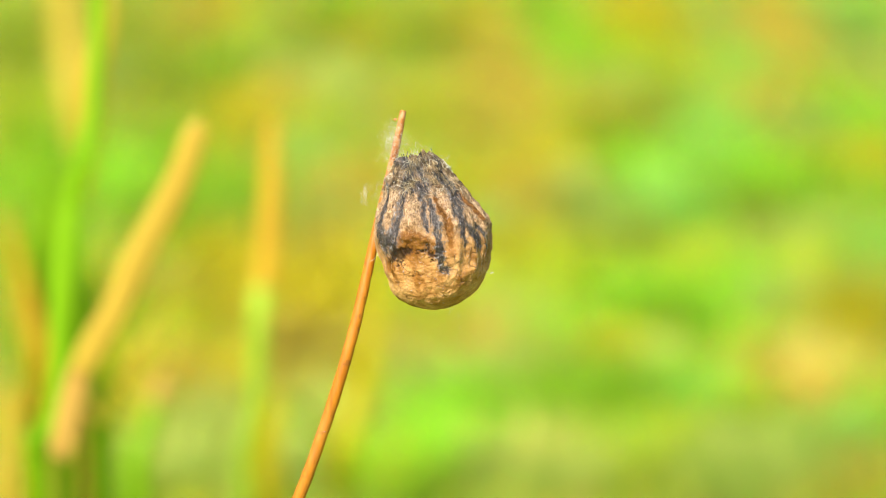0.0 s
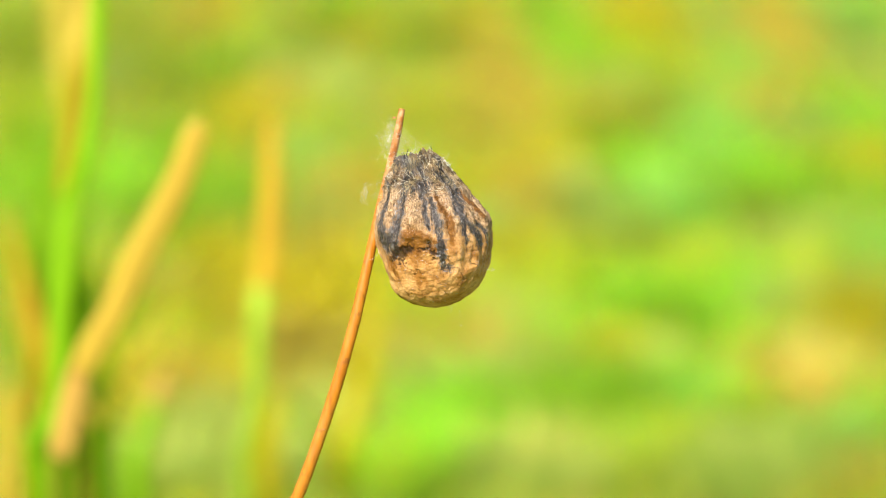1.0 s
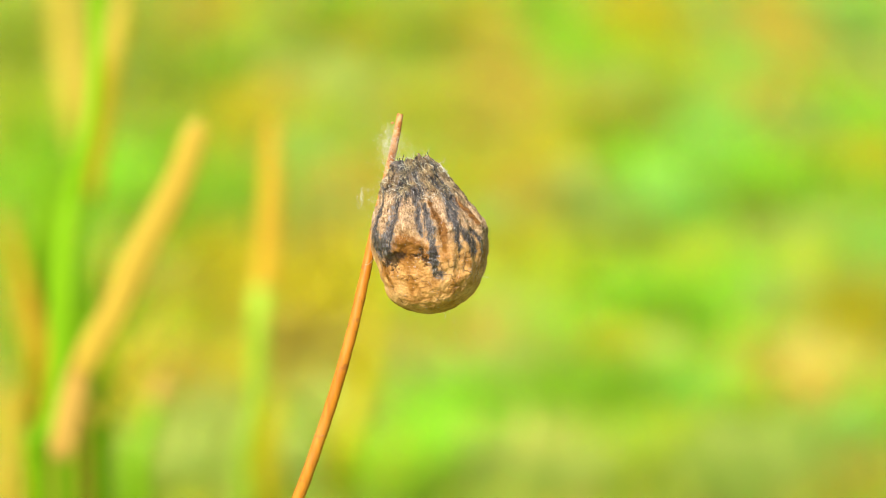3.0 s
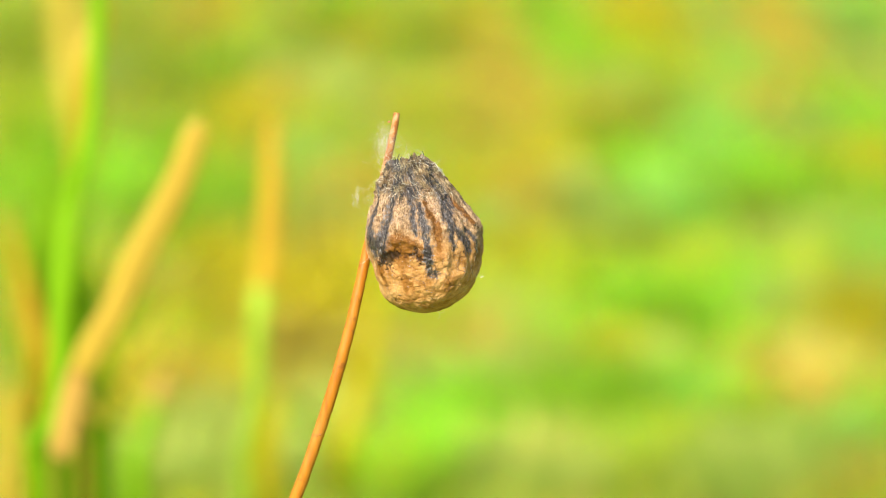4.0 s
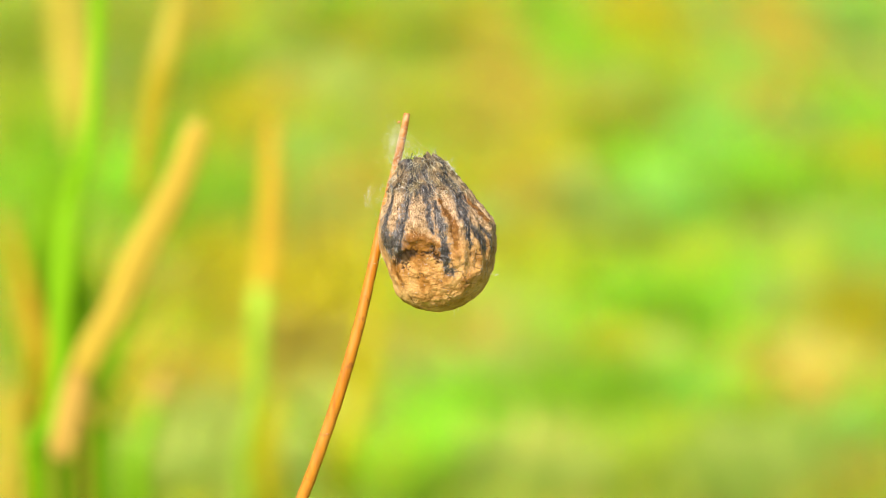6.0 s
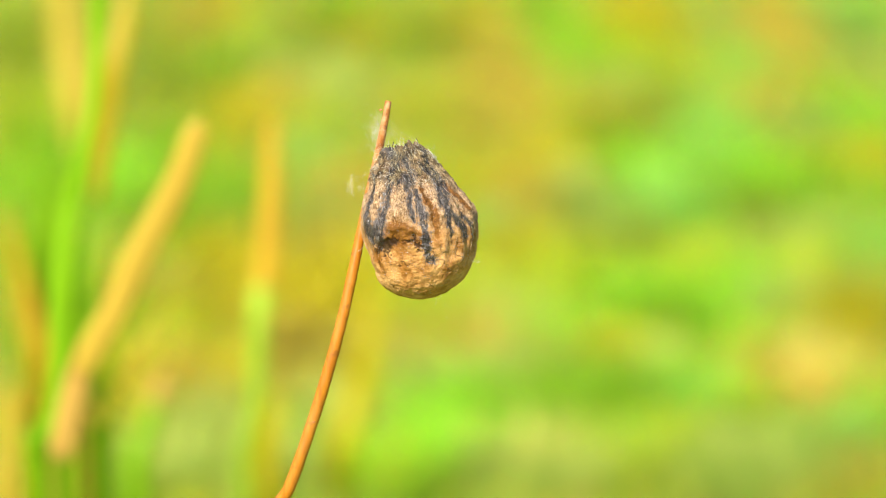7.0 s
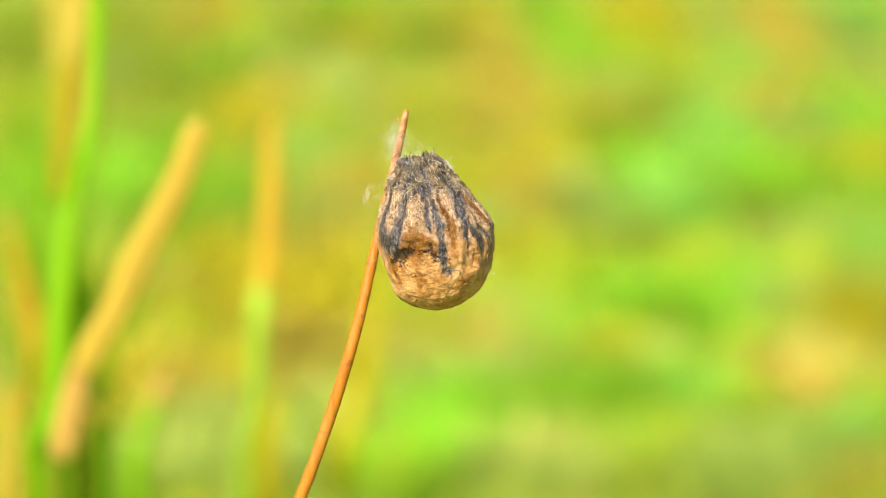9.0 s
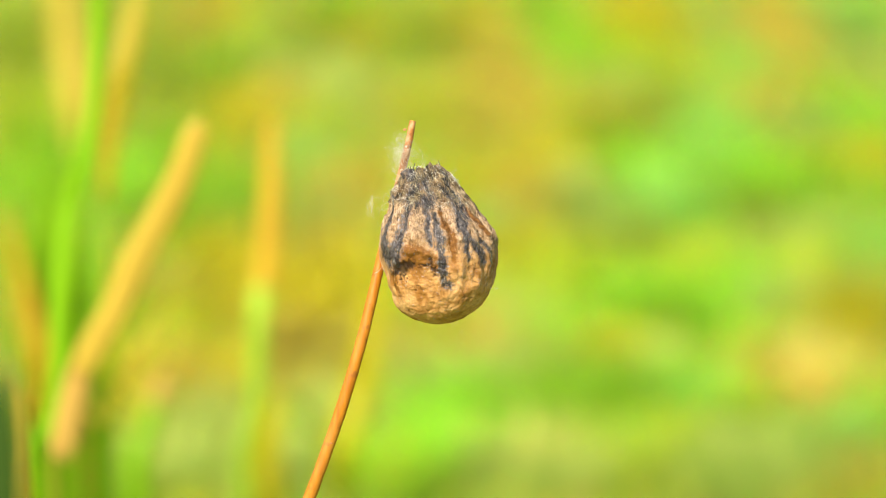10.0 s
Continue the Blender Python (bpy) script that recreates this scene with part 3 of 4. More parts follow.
def leaf_fan():
    """Green basal leaves that spread from one crown at the foot of the clump."""
    thing = new("sedge_clump")
    foot = Vector((-0.1764, 1.16, 0))
    thing.location = foot
    tips = [(-0.1857, 1.0622, 0.4086), (-0.1765, 1.0623, 0.3962), (-0.1992, 1.0624, 0.3812), (-0.1544, 1.0623, 0.4012), (-0.1984, 1.0625, 0.3458), (-0.1672, 1.0621, 0.416), (-0.1837, 1.0624, 0.3711), (-0.146, 1.0625, 0.3636), (-0.1613, 1.0624, 0.3812), (-0.2026, 1.0625, 0.361)]
    mid = [(-0.1742, 1.0625, 0.3356), (-0.1718, 1.0625, 0.333), (-0.1819, 1.0625, 0.3279), (-0.1628, 1.0625, 0.3356), (-0.1876, 1.0625, 0.3124), (-0.1665, 1.0625, 0.3407), (-0.1748, 1.0625, 0.3201), (-0.1587, 1.0625, 0.3201), (-0.1639, 1.0625, 0.333), (-0.1907, 1.0625, 0.3253)]
    low = Vector((-0.1719, 1.0817, 0.2883))
    for i, (a, b) in enumerate(zip(tips, mid)):
        j = Vector((0.004 * (i - 4.5), 0.006 * (i % 3), 0))
        pts = [Vector(a) - foot, Vector(b) - foot, low + j - foot, Vector((0.002 * i - 0.008, 0.004 * (i % 3), 0.0))]
        part("leaf", mesh_of("leaf", *shoot(pts, [0.0005, 0.0036, 0.0036, 0.003], 0.2, 10, 9, 0.05), GREEN), thing)
    tagged(thing, "clump of vivid green sedge leaves fanning upward", "sedge clump")


leaf_fan()

swaying_leaf = new("swaying_sedge_leaf")
part("upper_blade", mesh_of("upper_blade", *shoot([(0.0204, -0.0646, 0.5027), (0.0184, -0.0682, 0.4895), (0.0156, -0.0717, 0.4763), (0.0132, -0.0703, 0.4621), (0.0111, -0.069, 0.4476), (0.0095, -0.0673, 0.4347)],
                                                  [0.0014, 0.0032, 0.0036, 0.0034, 0.0026, 0.0016], 0.25, 14, 8, 0.05), AGED), swaying_leaf)
part("lower_blade", mesh_of("lower_blade", *shoot([(0.011, -0.0663, 0.4502), (0.0092, -0.0651, 0.4351), (0.0061, -0.0702, 0.4047), (0.0025, -0.0688, 0.3711), (-0.0005, -0.0668, 0.3401), (0.0, 0.0, 0.12), (0.0, 0.0, 0.0)],
                                                  [0.0014, 0.0018, 0.0020, 0.0020, 0.0020, 0.0020, 0.0020], 0.3, 14, 8, 0.05), GREEN), swaying_leaf)
tagged(swaying_leaf, "golden-yellow sedge leaf swaying in the wind", "sedge leaf", "sedge leaves round the stalk")


# a dark leaf close to the lens, blown in at the very end
near_leaf = new("near_sedge_leaf")
part("blade", mesh_of("blade", *shoot([(0.0005, 0, 0.0), (0, 0, -0.006), (-0.001, 0, -0.02), (-0.002, 0.002, -0.05), (-0.004, 0.004, -0.2), (-0.004, 0.004, -0.545)],
                                      [0.0008, 0.0022, 0.0030, 0.0032, 0.0030, 0.0030], 0.25, 14, 8, 0.05), DEEP), near_leaf)
tagged(near_leaf, "dark green sedge leaf close to the lens", "sedge leaf", "sedge leaves round the stalk")

# ---------------------------------------------------------------- the dry stalk that carries the egg sac
MM = 0.001


def mm(points):
    return [Vector(p) * MM for p in points]


rush_stalk = new("dry_stalk")
part("stalk", mesh_of("stalk", *shoot(mm([(0.12, 0, 0.67), (-0.25, 0, -1.5), (-0.75, 0, -3.83), (-1.5, 0.6, -7.15), (-2.75, 1.2, -12.15), (-4.24, 1.2, -18.8), (-5.32, 1, -23.79), (-6.95, 1, -30.87), (-9.18, 1.5, -38.77), (-11.76, 2.5, -46.67), (-15.28, 4, -56.24), (-20.13, 8, -67.05), (-34, 25, -120), (-48, 60, -250), (-55, 110, -420), (-57, 170, -610)]),
                                      [v * MM for v in (0.48, 0.52, 0.56, 0.60, 0.65, 0.72, 0.78, 0.84, 0.88, 0.90, 0.92, 0.95, 1.0, 1.0, 1.0, 1.0)], 1.0, 20, 14, 0.07, 3), STALK), rush_stalk)
# small scales and scars on the stalk
for at, size in (((-1, -0.5, -0.67), 0.22), ((-5.99, -0.8, -26.29), 0.14), ((-11.4, -0.6, -46.59), 0.2)):
    bm = bmesh.new()
    bmesh.ops.create_icosphere(bm, subdivisions=2, radius=size * MM)
    for v in bm.verts:
        v.co = Vector((v.co.x * 1.3, v.co.y * 0.6, v.co.z * 0.8)) * (1 + 0.4 * noise.noise(v.co * 9000)) + Vector(at) * MM
    me = bpy.data.meshes.new("bark_scale")
    bm.to_mesh(me)
    bm.free()
    me.materials.append(STALK)
    part("bark_scale", me, rush_stalk)
tagged(rush_stalk, "slender orange-brown dry stalk, curved, with a broken tip", "stalk")

# ---------------------------------------------------------------- egg sac
PROFILE = [(-6.07, 2.08, 2.41), (-6.41, 2.16, 3.08), (-7.24, 2.5, 3.58), (-9.07, 2.75, 4.58), (-10.73, 3.24, 5.49), (-12.4, 3.74, 6.41), (-15.22, 4.33, 8.07), (-17.39, 4.41, 8.57), (-19.63, 4.58, 8.44), (-21.55, 4.91, 7.99), (-23.79, 4.91, 7.36), (-26.04, 4.58, 6.07), (-27.29, 4.41, 4.58), (-28.04, 4.49, 3.16), (-28.45, 4.49, 1.66), (-28.62, 4.49, 0.08)]   # height, middle, half width in millimetres
STREAKS = [
    [(-74.9, -10.33, 0.39), (-70.2, -13.61, 0.68), (-69.7, -15.9, 0.97), (-61.5, -18.11, 1.06), (-52.8, -19.67, 0.87)],
    [(-25.2, -9.34, 0.39), (-36.0, -11.15, 0.58), (-39.7, -13.2, 0.58), (-38.9, -15.25, 0.77), (-40.5, -17.3, 0.97), (-48.0, -19.34, 0.87)],
    [(-3.3, -11.15, 0.34), (-7.0, -12.38, 0.39), (-7.3, -13.77, 0.34), (-6.3, -15.66, 0.34), (-3.2, -17.21, 0.24)],
    [(2.4, -12.79, 0.29), (1.3, -14.84, 0.48), (4.8, -16.48, 0.58), (6.4, -18.11, 0.48), (6.2, -20.16, 0.48), (6.8, -22.46, 0.58), (13.2, -22.95, 0.48)],
    [(48.9, -9.92, 0.58), (37.6, -11.97, 0.77), (31.4, -13.77, 0.68), (30.6, -15.25, 0.48), (31.6, -17.05, 0.39), (31.9, -19.02, 0.24)],
    [(49.7, -11.8, 0.58), (36.9, -13.77, 0.48)],
    [(37.3, -15.9, 0.48), (43.1, -16.89, 0.58), (49.9, -18.11, 0.58), (53.9, -19.34, 0.39)],
    [(52.4, -16.39, 0.29), (61.9, -17.38, 0.39), (66.3, -19.18, 0.39)],
    [(61.2, -6.15, 0.29), (44.8, -7.21, 0.39), (51.3, -8.61, 0.39), (60.8, -9.67, 0.48)],
    [(-40.5, -6.56, 0.39), (-28.1, -7.87, 0.58), (-17.3, -8.85, 0.48)],
    [(1.4, -8.03, 0.39), (3.2, -9.92, 0.58), (-5.2, -11.56, 0.58)],
    [(26.2, -9.34, 0.39), (43.1, -10.33, 0.58)],
    [(-60.2, -9.1, 0.39), (-62.9, -11.56, 0.39)],
]
RUSTS = [
    [(-39.3, -19.18, 0.63), (-26.7, -18.36, 0.81), (-14.9, -18.36, 0.9), (-6.9, -19.1, 0.72), (-1.9, -20.33, 0.63)],
    [(-33.2, -19.75, 0.81), (-18.8, -19.75, 0.81)],
    [(10.2, -12.54, 0.32), (12.6, -14.18, 0.41), (15.3, -15.41, 0.41), (17.9, -17.38, 0.36), (18.9, -19.34, 0.27)],
    [(52.2, -12.13, 0.36), (63.1, -13.36, 0.45), (63.9, -15.08, 0.36)],
    [(-58.0, -21.8, 0.54), (-55.4, -23.44, 0.36)],
]
PITS = [
    [(-51.6, -20.74, 0.39), (-42.8, -20.66, 0.69), (-33.7, -20.25, 0.59), (-25.6, -19.84, 0.39)],
    [(-44.7, -20.98, 0.39), (-46.9, -22.46, 0.2)],
    [(-40.8, -20.98, 0.3), (-38.4, -22.3, 0.16)],
    [(-49.2, -20.82, 0.39), (-58.0, -21.8, 0.2)],
    [(-6.5, -19.34, 0.25), (-3.1, -20.41, 0.34), (-1.4, -21.31, 0.2)],
    [(-15.3, -20.08, 0.2), (-9.4, -20.0, 0.16)],
]
FOLDS = [
    [(-17.0, -12.79, 0.49), (-16.3, -14.84, 0.66), (-17.3, -16.72, 0.57)],
    [(22.8, -12.79, 0.41), (23.9, -16.07, 0.57), (26.1, -19.34, 0.49), (24.5, -21.15, 0.41)],
    [(41.1, -18.52, 0.49), (46.0, -20.57, 0.49), (44.8, -22.62, 0.49)],
    [(-26.5, -18.11, 0.41), (-14.6, -17.87, 0.49), (-5.0, -18.69, 0.41)],
]


def near_line(line, ang, z, r):
    """1 on a line over the sac's skin, falling to 0 past its width."""
    best = 0.0
    for (a0, z0, w0), (a1, z1, w1) in zip(line, line[1:]):
        ux, uz = radians(a1 - a0) * r, z1 - z0
        px, pz = radians(ang - a0) * r, z - z0
        t = max(0.0, min(1.0, (px * ux + pz * uz) / (ux * ux + uz * uz + 1e-9)))
        d = math.hypot(px - ux * t, pz - uz * t) / (w0 + (w1 - w0) * t)
        best = max(best, math.exp(-d * d * 0.55))
    return best


def at_height(z):
    hs = [p[0] for p in PROFILE][::-1]
    return (float(np.interp(z, hs, [p[1] for p in PROFILE][::-1])), float(np.interp(z, hs, [p[2] for p in PROFILE][::-1])))


AXIS_Y = -1.6


def sac_skin(ang, z, lift=0.0):
    """A point on the sac's skin by angle (0 faces the lens) and height, in millimetres."""
    xc, r = at_height(z)
    a = radians(ang)
    return Vector((xc + (r + lift) * math.sin(a), AXIS_Y - (r + lift) * 0.94 * math.cos(a), z))


def threads(name, lines, radius, mat, parent, label=""):
    cu = bpy.data.curves.new(name, "CURVE")
    cu.dimensions = "3D"
    cu.bevel_depth = radius * MM
    cu.bevel_resolution = 1
    cu.materials.append(mat)
    for pts in lines:
        s = cu.splines.new("POLY")
        s.points.add(len(pts) - 1)
        for p, v in zip(s.points, pts):
            p.co = (*(Vector(v) * MM), 1)
    ob = new(name, cu)
    ob.parent = parent
    return tagged(ob, label) if label else ob


def make_sac():
    thing = new("egg_sac")
    # even steps along the outline, from rim to foot
    rows = spline([(p[0], p[1], p[2]) for p in PROFILE], 24)
    length = [0.0]
    for a, b in zip(rows, rows[1:]):
        length.append(length[-1] + math.hypot(b.x - a.x, b.z - a.z))
    nv, nu = 280, 400
    want = np.linspace(0, length[-1], nv)
    zs, xs, rs = (np.interp(want, length, [r[k] for r in rows]) for k in range(3))
    verts, faces = [], []
    marks = {k: [] for k in ("streak", "rust", "pit", "upper", "neck")}
    for i in range(nv):
        z, xc, r = float(zs[i]), float(xs[i]), max(float(rs[i]), 0.02)
        up = 1 / (1 + math.exp(-(z + 17.5) * 1.0))
        rim = 0.0
        for k in range(nu):
            ang = 360 * k / nu - 180
            a = radians(ang)
            q = Vector((math.sin(a) * r, math.cos(a) * r, z))
            edge = z + 11.4 - 1.1 * noise.noise((math.sin(a) * 3, math.cos(a) * 3, 9)) - 0.5 * noise.noise(q * 1.3)
            rim = 1 / (1 + math.exp(-max(-30.0, min(30.0, edge * 4))))
            wob = noise.noise(q * 0.45) * 4 + noise.noise(q * 1.5) * 3
            if abs(ang) < 100:
                s = max(near_line(line, ang + wob, z, r) for line in STREAKS)
                ru = max(near_line(line, ang + wob, z, r) for line in RUSTS)
                fo = max(near_line(line, ang, z, r) for line in FOLDS)
                ragged = noise.noise(q * 2.2) * 5 + noise.noise(q * 4.5) * 3
                pit = max(near_line(line, ang + ragged, z + 0.04 * ragged, r) for line in PITS)
                pit = max(0.0, min(1.0, (pit - 0.2) * 1.9 + 0.7 * noise.noise(q * 2.8) * pit))
            else:
                g = noise.noise((math.sin(a) * 3.2, math.cos(a) * 3.2, z * 0.05))
                s = up * max(0.0, min(1.0, g * 3)) if z > -22 else 0.0
                ru = fo = pit = 0.0
            crump = noise.fractal(q * 0.4, 1.0, 2.1, 4) * (0.26 + 0.12 * up) + abs(noise.noise(q * 1.25)) * (0.05 + 0.22 * up) - abs(noise.noise(q * 0.62 + Vector((7, 3, 1)))) * 0.16 * (1 - up)
            ridge = noise.noise((math.sin(a) * 4.5, math.cos(a) * 4.5, z * 0.07)) * 0.75 * up + noise.noise((math.sin(a) * 13 + z * 0.12, math.cos(a) * 13, z * 0.16)) * 0.30 * up
            fine = noise.noise(Vector((q.x, q.y, q.z * (1.2 - 0.8 * up))) * 2.6) * (0.06 + 0.07 * up)
            hollow = math.exp(-((radians(ang + 34) * r / 3.6) ** 2 + ((z + 20.6) / 1.25) ** 2)) + 0.6 * math.exp(-((radians(ang + 88) * r / 3.0) ** 2 + ((z + 21.5) / 1.2) ** 2))
            thin = min(1.0, r / 2.5)
            off = (crump + ridge + fine - 0.35 * s * up - 0.28 * pit + 0.42 * fo - 0.1 - 0.24 * hollow + 0.5 * rim * math.exp(-max(0.0, edge) * 0.5)) * thin
            # the papery lid ends in a ledge over the pit
            off += 0.20 * thin * math.exp(-((z + 18.3 + 0.0011 * (ang + 20) ** 2) / 0.75) ** 2) * math.exp(-((ang + 18) / 30) ** 2)
            rr = r + off
            ragged = (0.5 * noise.noise((math.sin(a) * 2.5, math.cos(a) * 2.5, 3)) + 0.5 * noise.noise((math.sin(a) * 7, math.cos(a) * 7, 5))) * 1.3 * math.exp(-i / 10) + 0.45 * math.sin(a) * math.exp(-i / 14)
            verts.append(((xc + rr * math.sin(a)) * MM, (AXIS_Y - rr * 0.94 * math.cos(a)) * MM, (z + ragged + 0.12 * noise.noise(q * 1.1)) * MM))
            for key, v in (("streak", s), ("rust", min(1.0, ru * 1.15)), ("pit", pit), ("upper", up), ("neck", rim * (0.7 + 0.6 * noise.noise(q * 0.9)))):
                marks[key].append(max(0.0, min(1.0, v)))
    for i in range(nv - 1):
        for k in range(nu):
            j = (k + 1) % nu
            faces.append((i * nu + k, (i + 1) * nu + k, (i + 1) * nu + j, i * nu + j))
    # hollow neck: a sunken plug below the rim
    base = len(verts)
    for f, dz in ((0.82, -0.6), (0.55, -1.6), (0.2, -2.0)):
        for k in range(nu):
            x, y, z = verts[k]
            cx, cy = float(xs[0]) * MM, AXIS_Y * MM
            verts.append((cx + (x - cx) * f, cy + (y - cy) * f, z + dz * MM))
            for key, v in (("streak", 0.3), ("rust", 0), ("pit", 0.2), ("upper", 1), ("neck", 1)):
                marks[key].append(v)
    rings = [0, base, base + nu, base + 2 * nu]
    for a, b in zip(rings, rings[1:]):
        for k in range(nu):
            j = (k + 1) % nu
            faces.append((a + k, a + j, b + j, b + k))
    faces.append(tuple(base + 2 * nu + k for k in range(nu))[::-1])
    me = mesh_of("body", verts, faces, PARCHMENT)
    for key, values in marks.items():
        me.attributes.new(key, "FLOAT", "POINT").data.foreach_set("value", values)
    part("body", me, thing)
    rnd = random.Random(77)
    groups = {"pale_fibres": [], "dark_fibres": [], "felt": [], "dark_felt": []}
    front = [k for k in range(nu) if abs(360 * k / nu - 180) < 100]

    def trail(i, k, di, dk, steps, lift):
        """A fibre that lies along the skin."""
        pts = []
        for _ in range(steps):
            v = Vector(verts[max(0, min(nv - 2, int(i))) * nu + int(k) % nu]) / MM
            out = Vector((v.x - float(xs[max(0, min(nv - 1, int(i)))]), v.y - AXIS_Y, 0)).normalized()
            pts.append(v + out * lift)
            i, k = i + di, k + dk
            di, dk = di + rnd.gauss(0, 0.35), dk + rnd.gauss(0, 0.35)
        return pts
    for _ in range(1700):
        i, k = rnd.randint(20, int(nv * 0.62)), rnd.choice(front)
        dark = marks["streak"][i * nu + k] > 0.55
        spoilt = marks["rust"][i * nu + k] > 0.25 or marks["pit"][i * nu + k] > 0.1 or marks["streak"][i * nu + k] > 0.3
        if not dark and (spoilt or rnd.random() < 0.6):
            continue
        line = trail(i, k, rnd.uniform(2.0, 3.5), rnd.gauss(0, 0.5), rnd.randint(4, 9), rnd.uniform(0.02, 0.10))
        groups["dark_fibres" if dark and rnd.random() < 0.78 else "pale_fibres"].append(line)
    for _ in range(120):
        i0, k0 = 2 + nv * 0.22 * rnd.random() ** 1.4, rnd.choice(front)
        di, dk = rnd.gauss(1.6, 0.9), rnd.choice((-1, -1, 1)) * rnd.uniform(0.2, 2.2)
        kind = "dark_felt" if rnd.random() < 0.5 else "felt"
        for _ in range(rnd.randint(4, 11)):
            line = trail(i0 + rnd.gauss(0, 2.2), k0 + rnd.gauss(0, 2.2), di + rnd.gauss(0, 0.2), dk + rnd.gauss(0, 0.25), rnd.randint(4, 9), rnd.uniform(0.02, 0.12))
            groups[kind].append(line)
    threads("fibre_layer", groups["pale_fibres"], 0.013, STRAND, thing, "fine beige surface fibres")
    threads("streak_layer", groups["dark_fibres"], 0.020, GLAND, thing, "blackish fibres in the streaks")
    threads("felt", groups["felt"], 0.015, FUZZ, thing, "matted grey-brown silk on the neck")
    threads("dark_felt", groups["dark_felt"], 0.020, GLAND, thing, "blackish fibres on the neck")
    return tagged(thing, "papery ochre spider egg sac with blackish streaks on a stalk", "egg sac")


def curl(rnd, start, way, length, wild, n=9):
    """A loosely curling thread, in millimetres."""
    p, d, out = Vector(start), Vector(way).normalized(), [Vector(start)]
    spin = Vector((rnd.gauss(0, 1), rnd.gauss(0, 1), rnd.gauss(0, 1))).normalized()
    for _ in range(n):
        d = (d + spin.cross(d) * wild + Vector((rnd.gauss(0, 1), rnd.gauss(0, 1), rnd.gauss(0, 1))) * wild * 0.45).normalized()
        p = p + d * (length / n)
        out.append(p.copy())
    return out


def make_silk(sac):
    rnd = random.Random(21)
    # pale strands across the mouth
    mouth = []
    for _ in range(110):
        p = sac_skin(rnd.uniform(-75, 60), -5.9 - 5.6 * rnd.random() ** 1.5, rnd.uniform(0.12, 0.45))
        mouth.append(curl(rnd, p, (rnd.gauss(0, 1), rnd.gauss(-0.05, 0.1), rnd.gauss(-0.2, 0.6)), rnd.uniform(0.8, 2.6), 0.16))
    for _ in range(46):
        p = Vector((rnd.uniform(-0.2, 4.6), rnd.uniform(-3.5, 0.5), rnd.uniform(-7.0, -5.9)))
        mouth.append(curl(rnd, p, (rnd.gauss(0, 1), rnd.gauss(0, 0.4), rnd.gauss(0.1, 0.3)), rnd.uniform(1.0, 2.4), 0.17))
    threads("mouth_silk", mouth, 0.014, SILK, sac, "pale tangled silk across the mouth")
    spikes = [[sac_skin(rnd.uniform(-60, 70), -6.3, 0), None] for _ in range(5)]
    spikes = [[a, a + Vector((rnd.gauss(0, 0.2), rnd.gauss(0, 0.2), rnd.uniform(0.3, 1.0)))] for a, _ in spikes]
    spikes.append([Vector((4.5, -2, -6.2)), Vector((4.4, -2.1, -5.5)), Vector((4.2, -2.2, -4.9))])
    spikes.append([Vector((4.6, -2, -6.3)), Vector((5.2, -2.2, -7.4)), Vector((5.9, -2.2, -8.8))])
    threads("rim_bristles", spikes, 0.055, GLAND, sac, "dark ragged bristles on the rim")
    # cobweb round the stalk's end
    web = []
    for _ in range(300):
        p = Vector((-1.3 + rnd.gauss(0, 0.8), rnd.gauss(-0.3, 0.5), -4.2 + rnd.gauss(0, 1.5)))
        web.append(curl(rnd, p, (rnd.gauss(0, 0.8), rnd.gauss(0, 0.3), rnd.gauss(0, 1)), rnd.uniform(0.4, 1.9), 0.38))
    threads("cobweb", web, 0.009, SILK, sac, "thin whitish cobweb round the stalk")
    knots = []
    for _ in range(70):
        p = Vector((-1.5 + rnd.gauss(0, 0.9), rnd.gauss(-0.4, 0.4), -4.4 + rnd.gauss(0, 1.7)))
        knots.append([p, p + Vector((rnd.gauss(0, 0.06), 0, rnd.gauss(0, 0.06)))])
    threads("silk_knots", knots, 0.040, SILK, sac)
    loops = []
    for _ in range(20):
        g0, c = rnd.uniform(0.5, 3.0), Vector((-4.4 + rnd.gauss(0, 0.25), rnd.gauss(-0.2, 0.4), -12.1 + rnd.gauss(0, 0.4)))
        ra, rb = rnd.uniform(0.9, 1.6), rnd.uniform(1.5, 2.4)
        loops.append([c + Vector((ra * math.cos(g0 + 0.3 * k) + rnd.gauss(0, 0.13), 0.2 * math.sin(k), rb * math.sin(g0 + 0.3 * k) + rnd.gauss(0, 0.13))) for k in range(rnd.randint(2, 6))])
    for k in range(9):
        loops.append(curl(rnd, (-2.6, -0.5, -10 - 0.5 * k), (-1, 0, rnd.gauss(0, 0.6)), 2.4, 0.25))
    for _ in range(12):
        p = Vector((-4.9 + rnd.gauss(0, 0.9), rnd.gauss(-0.2, 0.3), -11.8 + rnd.gauss(0, 1.4)))
        loops.append(curl(rnd, p, (rnd.gauss(0, 0.7), 0, rnd.gauss(0, 1)), rnd.uniform(0.3, 1.1), 0.35, 5))
    threads("silk_loop", loops, 0.010, SILK, sac, "loose curling loop of white silk")
    guys = []
    for k in range(2):
        a, b = Vector((0.4 - 0.2 * k, -0.3, -2.3 - 0.7 * k)), Vector((4.3 - 0.3 * k, -2.0, -5.3 - 0.15 * k))
        guys.append([a.lerp(b, t / 8) + Vector((0, 0, -0.9 * math.sin(math.pi * t / 8) * (0.5 + 0.15 * k))) for t in range(9)])
    threads("guy_threads", guys, 0.009, SILK, sac, "fine threads from stalk to rim")
    tuft = []
